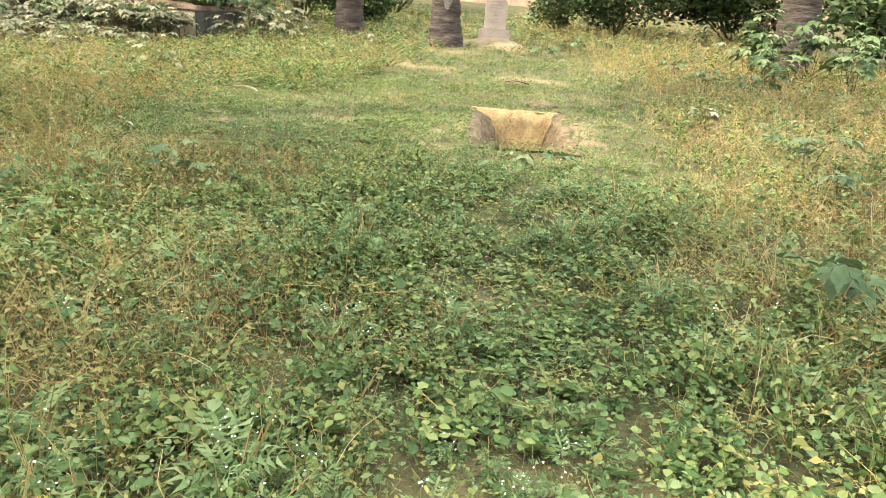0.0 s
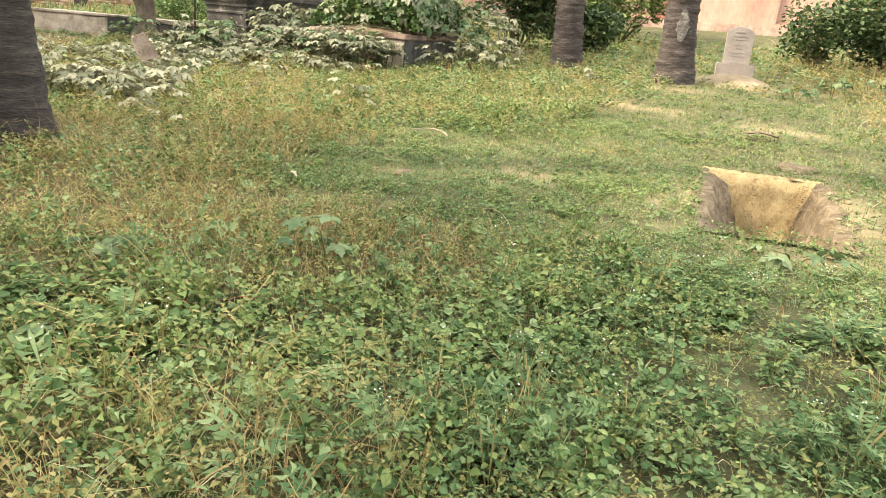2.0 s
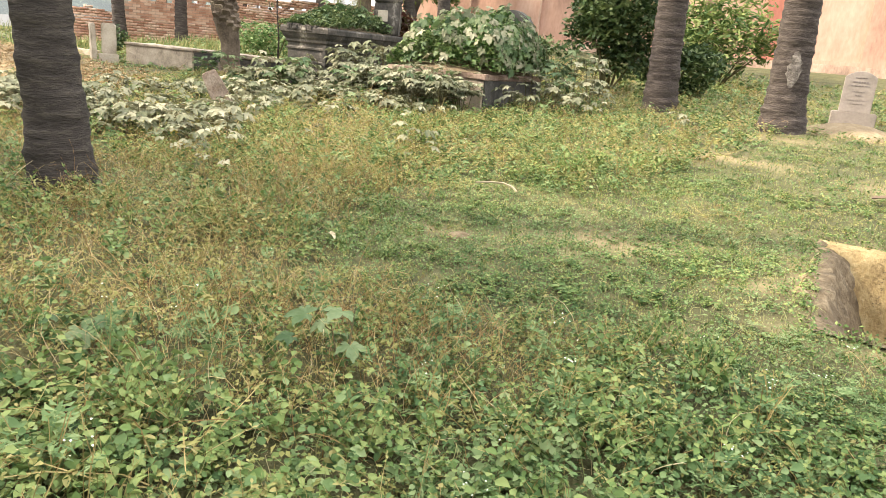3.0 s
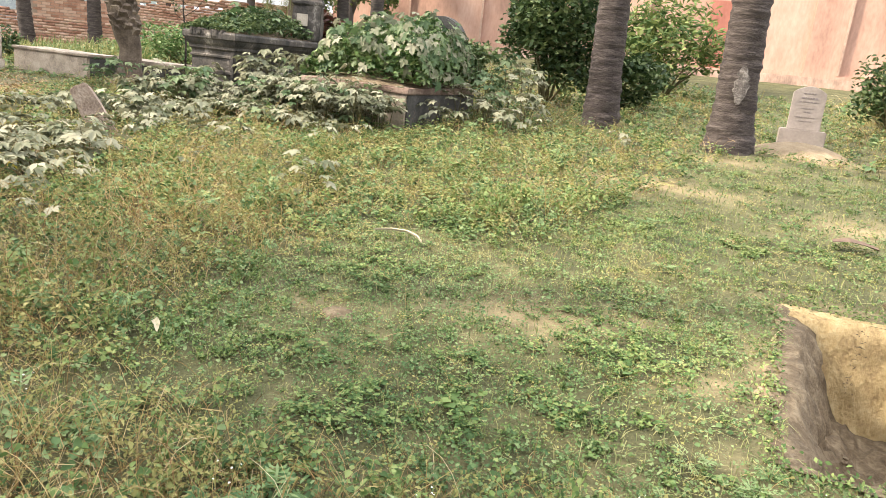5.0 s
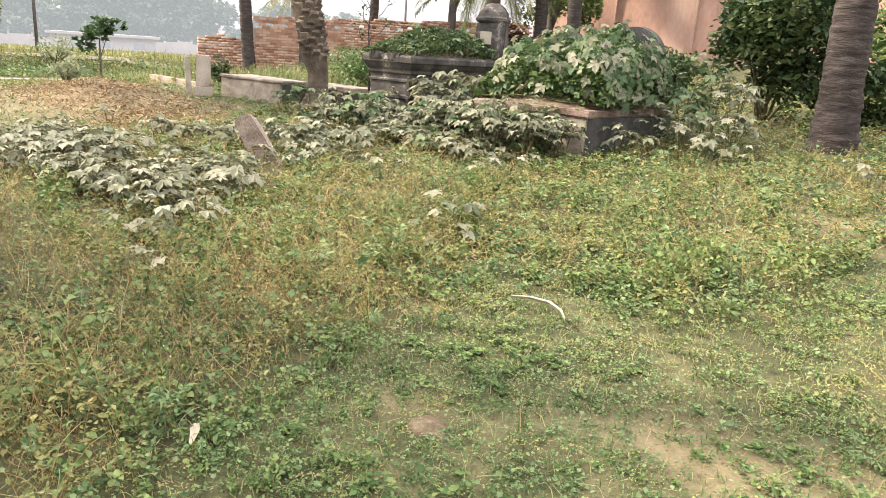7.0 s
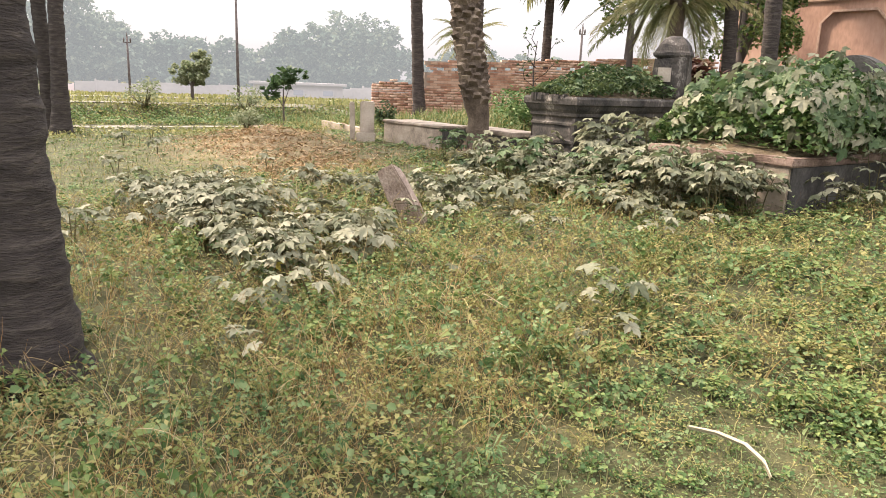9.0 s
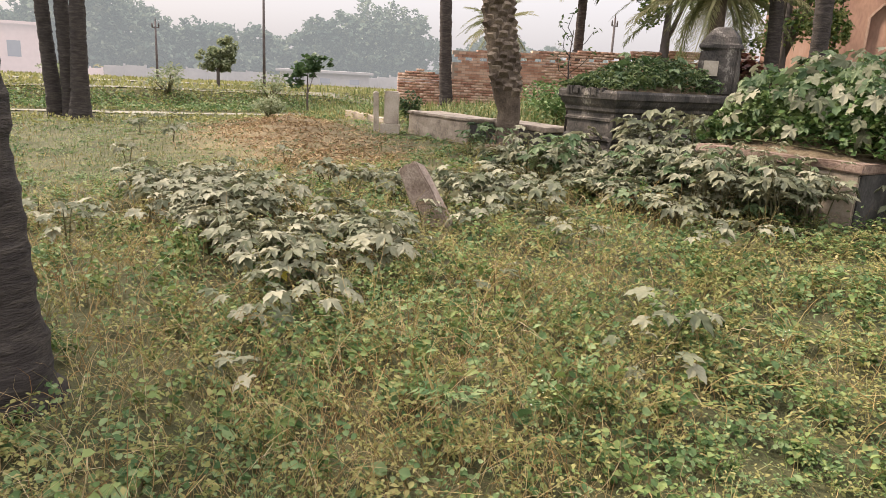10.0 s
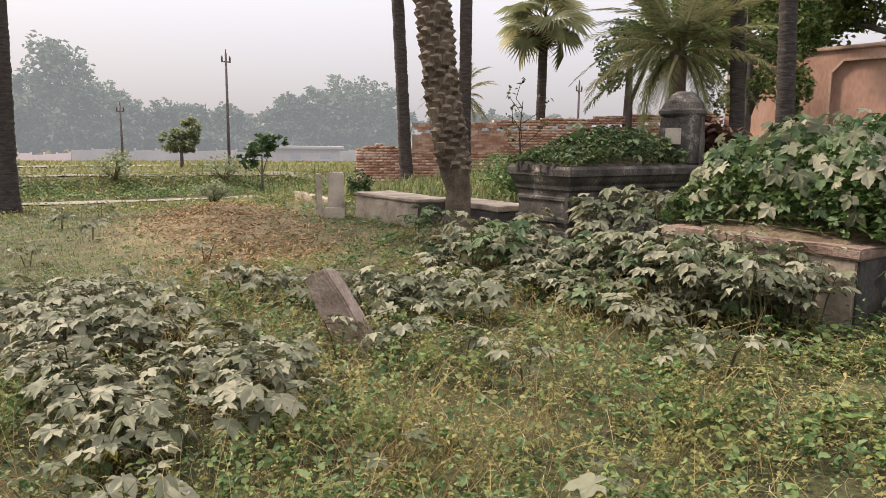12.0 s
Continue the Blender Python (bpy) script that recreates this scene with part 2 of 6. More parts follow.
def fast_mesh(name, verts, faces, smooth=False):
    """A mesh from arrays: verts (n, 3), faces (m, 3 or 4)."""
    verts, faces = np.asarray(verts, np.float32), np.asarray(faces, np.int32)
    me = bpy.data.meshes.new(name)
    m, k = faces.shape
    me.vertices.add(len(verts))
    me.vertices.foreach_set("co", verts.ravel())
    me.loops.add(m * k)
    me.loops.foreach_set("vertex_index", faces.ravel())
    me.polygons.add(m)
    me.polygons.foreach_set("loop_start", np.arange(0, m * k, k, dtype=np.int32))
    if smooth:
        me.polygons.foreach_set("use_smooth", np.ones(m, bool))
    me.update(calc_edges=True)
    return me


def box(x0, y0, z0, x1, y1, z1, bevel=0.0, jitter=0.0, cuts=0):
    bm = bmesh.new()
    bmesh.ops.create_cube(bm, size=1, matrix=Matrix.Translation(((x0 + x1) / 2, (y0 + y1) / 2, (z0 + z1) / 2)) @ Matrix.Diagonal((x1 - x0, y1 - y0, z1 - z0, 1)))
    if bevel:
        bmesh.ops.bevel(bm, geom=bm.edges[:], offset=bevel, segments=2, affect="EDGES")
    if cuts:
        bmesh.ops.subdivide_edges(bm, edges=[e for e in bm.edges if e.calc_length() > 0.12], cuts=cuts, use_grid_fill=True)
    if jitter:
        for v in bm.verts:
            v.co += noise.noise_vector(v.co * 3.1) * jitter + noise.noise_vector(v.co * 9.0) * jitter * 0.5
    return bm


def rect_loft(x0, y0, x1, y1, profile, cap=True):
    """Mouldings round a rectangle: profile of (outset, z) from bottom to top."""
    bm = bmesh.new()
    rings = []
    for o, z in profile:
        rings.append([bm.verts.new(p) for p in ((x0 - o, y0 - o, z), (x1 + o, y0 - o, z), (x1 + o, y1 + o, z), (x0 - o, y1 + o, z))])
    for a, b in zip(rings, rings[1:]):
        for i in range(4):
            bm.faces.new((a[i], a[(i + 1) % 4], b[(i + 1) % 4], b[i]))
    if cap:
        bm.faces.new(rings[-1])
        bm.faces.new(rings[0][::-1])
    return bm


def tube(points, radii, sides=8, cap=True, bump=0.0):
    """A tapered tube along points."""
    bm = bmesh.new()
    rings = []
    pts = [Vector(p) for p in points]
    for i, (p, r) in enumerate(zip(pts, radii)):
        d = (pts[min(i + 1, len(pts) - 1)] - pts[max(i - 1, 0)]).normalized()
        u = d.orthogonal().normalized() if abs(d.z) < 0.9 else Vector((1, 0, 0)).cross(d).normalized()
        w = d.cross(u)
        ring = []
        for k in range(sides):
            a = 2 * math.pi * k / sides
            o = u * math.cos(a) + w * math.sin(a)
            rr = r * (1 + bump * noise.noise(Vector((p.x * 2 + o.x * 1.3, p.y * 2 + o.y * 1.3, p.z * 6))))
            ring.append(bm.verts.new(p + o * rr))
        rings.append(ring)
    for a, b in zip(rings, rings[1:]):
        for k in range(sides):
            f = bm.faces.new((a[k], a[(k + 1) % sides], b[(k + 1) % sides], b[k]))
            f.smooth = True
    if cap:
        bm.faces.new(rings[-1])
        bm.faces.new(rings[0][::-1])
    return bm


def smooth01(a, b, v):
    t = np.clip((v - a) / (b - a), 0, 1)
    return t * t * (3 - 2 * t)


def waves(x, y, s=1.0):
    """Soft uneven relief between about -1 and 1."""
    return (np.sin(1.7 * s * x + 0.9 * s * y + 1.3) + np.sin(2.9 * s * y - 1.3 * s * x + 0.4) + np.sin(4.3 * s * x + 3.1 * s * y + 2.2) * 0.6
            + np.sin(6.7 * s * y - 5.1 * s * x) * 0.4) / 3.0


def ground_z(x, y):
    """Height of the ground: the graveyard rises to the north, the fields to the west lie level."""
    x, y = np.asarray(x, float), np.asarray(y, float)
    z = 0.07 * np.clip(y, -6, 27) + 0.25 * smooth01(20, 28, y)
    w = smooth01(-14.5, -21, x)
    far = np.hypot(x + 2, y - 7)
    field = 0.50 - 1.0 * smooth01(45, 95, far) + 0.4 * smooth01(15, 22, y) * smooth01(-30, -22, x)
    z = z * (1 - w) + field * w
    z = z + 0.55 * np.exp(-((x + 25.4) / 1.1) ** 2) * smooth01(-60, 2, y) * smooth01(24, 16, y)
    z = z + 0.25 * np.exp(-((x + 13.4) / 2.3) ** 2 - ((y - 10.6) / 0.95) ** 2) * (1 + 0.35 * waves(x, y, 2.2) + 0.35 * waves(x, y, 5.3))
    z = z + 0.03 * np.exp(-((x + 0.45) / 0.75) ** 2 - ((y - 14.0) / 0.7) ** 2)
    near = np.exp(-(far / 30) ** 2)
    return z + 0.022 * waves(x, y) * near


def gz(x, y):
    return float(ground_z(x, y))


PIT = (0.20, 6.40, 1.12, 8.24)

# bare sandy patches: centre, radii, strength
BARE = [(-1.15, 7.25, 0.42, 0.26, 0.75), (-1.05, 11.2, 0.75, 0.35, 0.85), (-0.6, 7.5, 0.22, 0.16, 0.6), (0.9, 10.6, 0.5, 0.3, 0.8), (-0.1, 6.9, 0.2, 0.12, 0.7),
        (0.12, 7.2, 0.16, 0.7, 0.5), (-2.25, 6.75, 0.3, 0.12, 0.5), (-13.0, 10.3, 2.9, 1.25, 0.95), (-0.4, 13.2, 0.7, 0.3, 0.5), (0.6, 14.4, 0.9, 0.4, 0.8), (0.8, 6.2, 0.6, 0.15, 0.6),
        (1.25, 7.3, 0.14, 0.7, 0.8), (0.8, 8.4, 0.6, 0.12, 0.7), (0.5, 2.2, 0.4, 0.15, 0.5), (0.35, 3.4, 0.3, 0.15, 0.4)]


def bare(x, y):
    m = np.zeros_like(np.asarray(x, float))
    for cx, cy, rx, ry, s in BARE:
        d = ((x - cx) / rx) ** 2 + ((y - cy) / ry) ** 2
        m = np.maximum(m, s * np.exp(-d * (1 + 0.5 * waves(x * 3, y * 3))))
    return m


# ---- ground: one sheet to the horizon, with the open grave left out ----
def spread(lo, hi, step, *far):
    mid = list(np.arange(lo, hi + 1e-6, step))
    left, right, d, s = [], [], 0, step
    while d < 1600:
        s = min(s * 1.3, 250)
        d += s
        left.append(lo - d)
        right.append(hi + d)
    return np.array(left[::-1] + mid + right)


xs, ys = spread(-27.0, 5.0, 0.13), spread(-1.0, 19.0, 0.13)
xs = np.sort(np.append(xs[(np.abs(xs - PIT[0]) > 0.05) & (np.abs(xs - PIT[2]) > 0.05)], (PIT[0], PIT[2])))
ys = np.sort(np.append(ys[(np.abs(ys - PIT[1]) > 0.05) & (np.abs(ys - PIT[3]) > 0.05)], (PIT[1], PIT[3])))
gx, gy = np.meshgrid(xs, ys)
nx, ny = len(xs), len(ys)
idx = np.arange(nx * ny).reshape(ny, nx)
quads = np.stack([idx[:-1, :-1], idx[:-1, 1:], idx[1:, 1:], idx[1:, :-1]], -1)
cx, cy = (gx[:-1, :-1] + gx[1:, 1:]) / 2, (gy[:-1, :-1] + gy[1:, 1:]) / 2
keep = ~((cx > PIT[0]) & (cx < PIT[2]) & (cy > PIT[1]) & (cy < PIT[3]))
gme = fast_mesh("ground", np.stack([gx.ravel(), gy.ravel(), ground_z(gx, gy).ravel()], -1), quads[keep], True)
soil = gme.attributes.new("soil", "FLOAT", "POINT")
soil.data.foreach_set("value", bare(gx, gy).ravel().astype(np.float32))
tagged(part("ground", gme, "ground"), "weedy brown soil of an old graveyard", "ground", kind="structure")


def open_grave():
    """The dug grave: four cut walls, a sloping floor of loose soil and a ragged rim."""
    th = thing("open_grave", 0.77, 7.3, gz(0.77, 7.3), "freshly dug open grave cut into yellow clay", "grave pit")
    x0, y0, x1, y1 = PIT
    ox, oy, oz = 0.77, 7.3, gz(0.77, 7.3)

    def wall(a, b, inward, mat, name, depth, inset=lambda t: 0.04, batter=0.06, rough=1.0):
        bm = bmesh.new()
        n, k = 44, 16
        grid = []
        for j in range(k + 1):
            row = []
            for i in range(n + 1):
                t, d = i / n, j / k
                x, y = a[0] + (b[0] - a[0]) * t, a[1] + (b[1] - a[1]) * t
                top = gz(x, y) + 0.015
                z = top - depth * d
                rag = noise.noise(Vector((x * 4, y * 4, z * 4))) * 0.06 + noise.noise(Vector((x * 11, y * 11, z * 8))) * 0.035 + noise.noise(Vector((x * 23, y * 23, z * 19))) * 0.022
                off = inset(t) * min(1, d * 8) + batter * d + rough * rag * min(1, d * 5) - (0.03 + 0.12 * rough * abs(noise.noise(Vector((x * 5, y * 5, 2)))) if j == 0 else 0)
                if j == 1:
                    off += 0.07 * noise.noise(Vector((x * 6, y * 6, 8)))
                    z = top - 0.02 - 0.03 * noise.noise(Vector((x * 7, y * 7, 5)))
                row.append(bm.verts.new((x + inward[0] * off - ox, y + inward[1] * off - oy, z - oz)))
            grid.append(row)
        for j in range(k):
            for i in range(n):
                bm.faces.new((grid[j][i], grid[j][i + 1], grid[j + 1][i + 1], grid[j + 1][i])).smooth = True
        part(name, bm, mat, th)

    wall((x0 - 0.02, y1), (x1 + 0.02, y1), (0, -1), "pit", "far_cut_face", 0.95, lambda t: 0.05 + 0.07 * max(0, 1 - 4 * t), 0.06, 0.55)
    # the side walls get the darker soil tone as painted shade
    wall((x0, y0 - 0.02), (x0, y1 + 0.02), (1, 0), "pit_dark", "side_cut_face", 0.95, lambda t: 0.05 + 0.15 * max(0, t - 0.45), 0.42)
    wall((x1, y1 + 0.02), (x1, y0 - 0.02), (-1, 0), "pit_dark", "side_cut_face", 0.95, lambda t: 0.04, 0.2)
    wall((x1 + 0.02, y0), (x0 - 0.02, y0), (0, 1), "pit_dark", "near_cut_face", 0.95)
    bm = bmesh.new()
    n = 26
    g = [[bm.verts.new((x0 + (x1 - x0) * i / n - ox, y0 + (y1 - y0) * j / n - oy,
                        gz(ox, oy) - 0.62 - oz + 0.34 * max(0, 1 - i / n * 1.7) * (1 - 0.3 * abs(j / n - 0.6)) + 0.12 * max(0, 1 - j / n * 2)
                        + 0.05 * noise.noise(Vector((i * 0.4, j * 0.4, 0))) + 0.03 * noise.noise(Vector((i * 1.1, j * 1.1, 3))))) for i in range(n + 1)] for j in range(n + 1)]
    for j in range(n):
        for i in range(n):
            bm.faces.new((g[j][i], g[j][i + 1], g[j + 1][i + 1], g[j + 1][i]))
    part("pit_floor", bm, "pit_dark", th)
    # clods along the rim
    r = random.Random(3)
    for k in range(46):
        side = r.random()
        if side < 0.45:
            x, y = x0 - r.random() * 0.12, r.uniform(y0, y1)
        elif side < 0.6:
            x, y = x1 + r.random() * 0.14, r.uniform(y0, y1)
        else:
            x, y = r.uniform(x0 + 0.1, x0 + 0.75), r.uniform(y0 + 0.1, y1 - 0.2)
        inside = x0 < x < x1
        s = r.uniform(0.012, 0.036)
        bm = bmesh.new()
        bmesh.ops.create_icosphere(bm, subdivisions=1, radius=s)
        for v in bm.verts:
            v.co = v.co * (1 + 0.4 * noise.noise(v.co * 30 + Vector((k, 0, 0))))
            v.co.z *= 0.6
        z = gz(ox, oy) - 0.62 + 0.34 * max(0, 1 - (x - x0) / (x1 - x0) * 1.7) + 0.03 if inside else gz(x, y) + s * 0.2
        c = part("clod", bm, "pit_dark" if inside else "heap", th)
        c.location = (x - ox, y - oy, z - oz)


open_grave()

# ---- walls ----
def pink_wall():
    """Lime-washed boundary wall with shouldered blind niches and a coping."""
    y, zb, zt, x_lo, pitch, count = 28.0, 1.5, 4.95, -15.95, 2.87, 12
    w = tagged(new("wall_north"), "tall faded pink boundary wall with blind niches", "wall", kind="structure")
    step = x_lo + pitch * 4
    part("wall_core", box(x_lo, y + 0.10, zb, step - 0.002, y + 0.35, zt - 0.12), "pink", w)
    part("wall_core", box(step, y + 0.10, zb, x_lo + pitch * count, y + 0.35, zt + 1.18), "pink", w)
    for k in range(count):
        a = x_lo + pitch * k
        b = a + pitch
        i0, i1 = a + 0.45, b - 0.5
        rise = 1.3 if k > 3 else 0.0
        bot, sh, top, z1 = 2.5, 4.22 + rise, 4.55 + rise, zt - 0.12 + rise
        outer = [(a, zb), (b, zb), (b, sh), (b, z1), (a, z1), (a, sh)]
        inner = [(i0, bot), (i1, bot), (i1, sh), (i1 - 0.32, top), (i0 + 0.32, top), (i0, sh)]
        bm = bmesh.new()
        o = [bm.verts.new((p, y, q)) for p, q in outer]
        n = [bm.verts.new((p, y, q)) for p, q in inner]
        d = [bm.verts.new((p, y + 0.098, q)) for p, q in inner]
        for s in range(6):
            e = (s + 1) % 6
            bm.faces.new((o[s], o[e], n[e], n[s]))
            bm.faces.new((n[s], n[e], d[e], d[s]))
        part("niche_frame", bm, "pink", w)
        bm = bmesh.new()
        for (p, q), (p2, q2) in zip(inner[2:] + inner[:1], inner[3:] + inner[:1]):
            v = Vector((p2 - p, 0, q2 - q))
            if v.length > 0.05:
                side = Vector((v.z, 0, -v.x)).normalized() * 0.035
                m = [bm.verts.new(Vector((p, y - 0.018, q)) - side), bm.verts.new(Vector((p2, y - 0.018, q2)) - side),
                     bm.verts.new(Vector((p2, y - 0.018, q2)) + side), bm.verts.new(Vector((p, y - 0.018, q)) + side)]
                bm.faces.new(m)
        r = bmesh.ops.extrude_face_region(bm, geom=bm.faces[:])
        bmesh.ops.translate(bm, vec=(0, 0.03, 0), verts=[g for g in r["geom"] if isinstance(g, bmesh.types.BMVert)])
        part("niche_moulding", bm, "pink_edge", w)
    part("coping", box(x_lo - 0.05, y - 0.07, zt - 0.12, step - 0.004, y + 0.40, zt, 0.03), "pink_edge", w, "grimy rounded coping")
    part("coping", box(step - 0.05, y - 0.07, zt + 1.18, x_lo + pitch * count, y + 0.40, zt + 1.3, 0.03), "pink_edge", w, "grimy rounded coping")
    part("wall_patch", box(-2.15, y - 0.022, 2.2, -1.25, y - 0.004, 4.4, 0.004), "red_wash", w, "patch of darker red wash")
    part("wall_footing", box(x_lo, y - 0.12, zb, x_lo + pitch * count, y - 0.002, gz(0, 27.8) + 0.25, 0.02), "pink_edge", w)


pink_wall()


def brick_wall():
    """Exposed brick wall with two rows of vent gaps under its top; its far end stands lower."""
    a, b = Vector((-21.3, 17.2, 0)), Vector((-16.0, 27.7, 0))
    d = (b - a).normalized()
    length = (b - a).length
    nrm = Vector((d.y, -d.x, 0))
    w = tagged(new("wall_west"), "unplastered red brick boundary wall with vent gaps", "wall", kind="structure")
    turn = Matrix(((d.x, -nrm.x, 0, a.x), (d.y, -nrm.y, 0, a.y), (0, 0, 1, 0), (0, 0, 0, 1)))
    w.matrix_world = turn
    top = lambda u: 1.98 + 0.10 * math.sin(u * 3) if u < 1.7 else 2.62 + 0.05 * u
    core = bmesh.new()
    last = 0.0
    for u0, u1 in ((0.02, 1.7), (1.7, 5.0), (5.0, 8.0), (8.0, length)):
        high = top((u0 + u1) / 2)
        for z0, z1 in ((0.2, high - 0.46), (high - 0.22, high - 0.10)):
            sub = box(u0, 0.03, z0, u1, 0.20, z1)
            tmp = bpy.data.meshes.new("tmp")
            sub.to_mesh(tmp)
            core.from_mesh(tmp)
            sub.free()
            bpy.data.meshes.remove(tmp)
    part("mortar_core", core, "mortar", w)
    bl, bh, j = 0.225, 0.072, 0.012
    shared = bpy.data.meshes.new("brick")
    bm = box(0, 0, 0, bl, 0.23, bh, 0.004)
    bm.to_mesh(shared)
    bm.free()
    shared.materials.append(M["brick"])
    r = random.Random(5)
    singles, rest_v, rest_f = 0, [], []
    corner = np.array([(0, 0, 0), (1, 0, 0), (1, 1, 0), (0, 1, 0), (0, 0, 1), (1, 0, 1), (1, 1, 1), (0, 1, 1)], float)
    face = np.array([(0, 3, 2, 1), (4, 5, 6, 7), (0, 1, 5, 4), (1, 2, 6, 5), (2, 3, 7, 6), (3, 0, 4, 7)])
    rows = int((3.2 - 0.9) / (bh + j))
    for k in range(rows):
        z = 0.9 + k * (bh + j)
        u = -0.5 * bl * (k % 2)
        while u < length:
            t = top(max(u, 0)) + r.uniform(-0.015, 0.015)
            if z + bh < t and not (u > 1.7 and 0.30 < top(u) - z < 0.384 and int(u / bl) % 2) and r.random() > 0.004:
                off = r.uniform(-0.008, 0.006)
                if 1.6 < u < 4.6 and z > 1.75 and singles < 300:
                    ob = new("brick", shared)
                    ob.parent = w
                    ob.location = (max(u, 0.0), off, z)
                    ob.rotation_euler = (0, 0, r.uniform(-0.01, 0.01))
                    singles += 1
                else:
                    rest_f.append(face + 8 * len(rest_v))
                    rest_v.append(corner * (bl, 0.23, bh) + (max(u, 0.0), off, z))
            u += bl + j
    me = fast_mesh("brickwork", np.concatenate(rest_v), np.concatenate(rest_f))
    tagged(part("brickwork", me, "brick_rest", w), kind="stuff")


brick_wall()


# ---- tombs and stones ----
def overgrown_slab():
    th = thing("grave_platform", -5.2, 13.1, 0.7, "low overgrown cement grave platform with stained sides", "tomb")
    x0, y0, x1, y1 = -0.82, -1.12, 0.80, 1.25
    bm = box(x0, y0, 0.0, x1, y1, 0.62, 0.012, 0.012, 5)
    body = part("body", bm, "cement", th, "rough cement sides streaked with damp")
    # thin sheet over the side turned from the sun, its shade painted dark
    part("end_face", box(x1 + 0.003, y0 + 0.01, 0.0, x1 + 0.02, y1 - 0.01, 0.618, 0.004, 0.003, 4), "cement_dark", th, "side painted dark where it faces away from the sun")
    part("top_edge", box(x0 - 0.02, y0 - 0.025, 0.625, x1 + 0.035, y1 + 0.02, 0.71, 0.015, 0.012, 5), "red_stone", th, "worn reddish top edge")
    bm = bmesh.new()
    n = 24
    g = [[bm.verts.new((x0 + 0.07 + (x1 - x0 - 0.14) * i / n, y0 + 0.09 + (y1 - y0 - 0.14) * j / n,
                        0.70 + 0.26 * math.sin(math.pi * i / n) ** 0.7 * math.sin(math.pi * j / n) ** 0.7 + 0.03 * noise.noise(Vector((i * 0.5, j * 0.5, 0))))) for i in range(n + 1)] for j in range(n + 1)]
    for j in range(n):
        for i in range(n):
            bm.faces.new((g[j][i], g[j][i + 1], g[j + 1][i + 1], g[j + 1][i]))
    part("earth_fill", bm, "pit_dark", th)


overgrown_slab()


def domed_headstone():
    th = thing("domed_headstone", -4.95, 14.05, 1.6, "grey domed headstone half hidden in creepers", "headstone")
    bm = bmesh.new()
    pts = [(-0.42, -0.25), (0.42, -0.25)] + [(0.42 * math.cos(a), 0.42 + 0.44 * math.sin(a)) for a in np.linspace(0, math.pi, 15)]
    f = bm.faces.new([bm.verts.new((p, 0, q)) for p, q in pts])
    r = bmesh.ops.extrude_face_region(bm, geom=[f])
    bmesh.ops.translate(bm, vec=(0, 0.22, 0), verts=[g for g in r["geom"] if isinstance(g, bmesh.types.BMVert)])
    bmesh.ops.bevel(bm, geom=[e for e in bm.edges], offset=0.02, segments=2, affect="EDGES")
    ob = part("stone", bm, "cement_dark", th)
    ob.rotation_euler = (0.06, 0, 0.1)


domed_headstone()


def black_tomb():
    th = thing("plinth_tomb", -7.9, 13.4, 0.75, "tall moulded plinth tomb of blackened weathered plaster", "tomb")
    x0, y0, x1, y1 = -0.36, -1.15, 0.44, 1.25
    part("base", rect_loft(x0, y0, x1, y1, [(0.16, -0.1), (0.16, 0.22), (0.13, 0.26), (0.08, 0.30), (0.08, 0.38), (0.04, 0.42)]), "black_stone", th)
    part("body", rect_loft(x0, y0, x1, y1, [(0.0, 0.41), (0.0, 0.86)]), "black_stone", th)
    part("cornice", rect_loft(x0, y0, x1, y1, [(0.0, 0.84), (0.03, 0.87), (0.03, 0.91), (0.06, 0.95), (0.08, 1.0), (0.10, 1.02), (0.10, 1.09), (0.08, 1.12)]), "black_stone", th)
    part("moulding", rect_loft(x0, y0, x1, y1, [(0.0, 0.50), (0.028, 0.515), (0.028, 0.55), (0.0, 0.57)], False), "black_stone", th)
    part("moulding", rect_loft(x0, y0, x1, y1, [(0.0, 0.74), (0.02, 0.75), (0.02, 0.775), (0.0, 0.79)], False), "black_stone", th)
    part("corner_strip", box(x1 - 0.05, y0 - 0.022, 0.42, x1 + 0.022, y0 + 0.05, 0.85, 0.01), "black_stone", th)
    r = random.Random(8)
    for k in range(14):
        u = r.uniform(x0, x1 - 0.1)
        part("broken_edge", box(u, y0 - 0.10 - r.uniform(0, 0.02), 1.06 - r.uniform(0, 0.03), u + r.uniform(0.05, 0.14), y0 - 0.02, 1.125 + r.uniform(0, 0.03), 0.012, 0.012), "black_stone", th)
    bm = bmesh.new()
    n = 16
    g = [[bm.verts.new((x0 + (x1 - x0) * i / n, y0 + (y1 - y0) * j / n, 1.118 + 0.10 * math.sin(math.pi * i / n) * math.sin(math.pi * j / n))) for i in range(n + 1)] for j in range(n + 1)]
    for j in range(n):
        for i in range(n):
            bm.faces.new((g[j][i], g[j][i + 1], g[j + 1][i + 1], g[j + 1][i]))
    part("earth_top", bm, "pit_dark", th)


black_tomb()


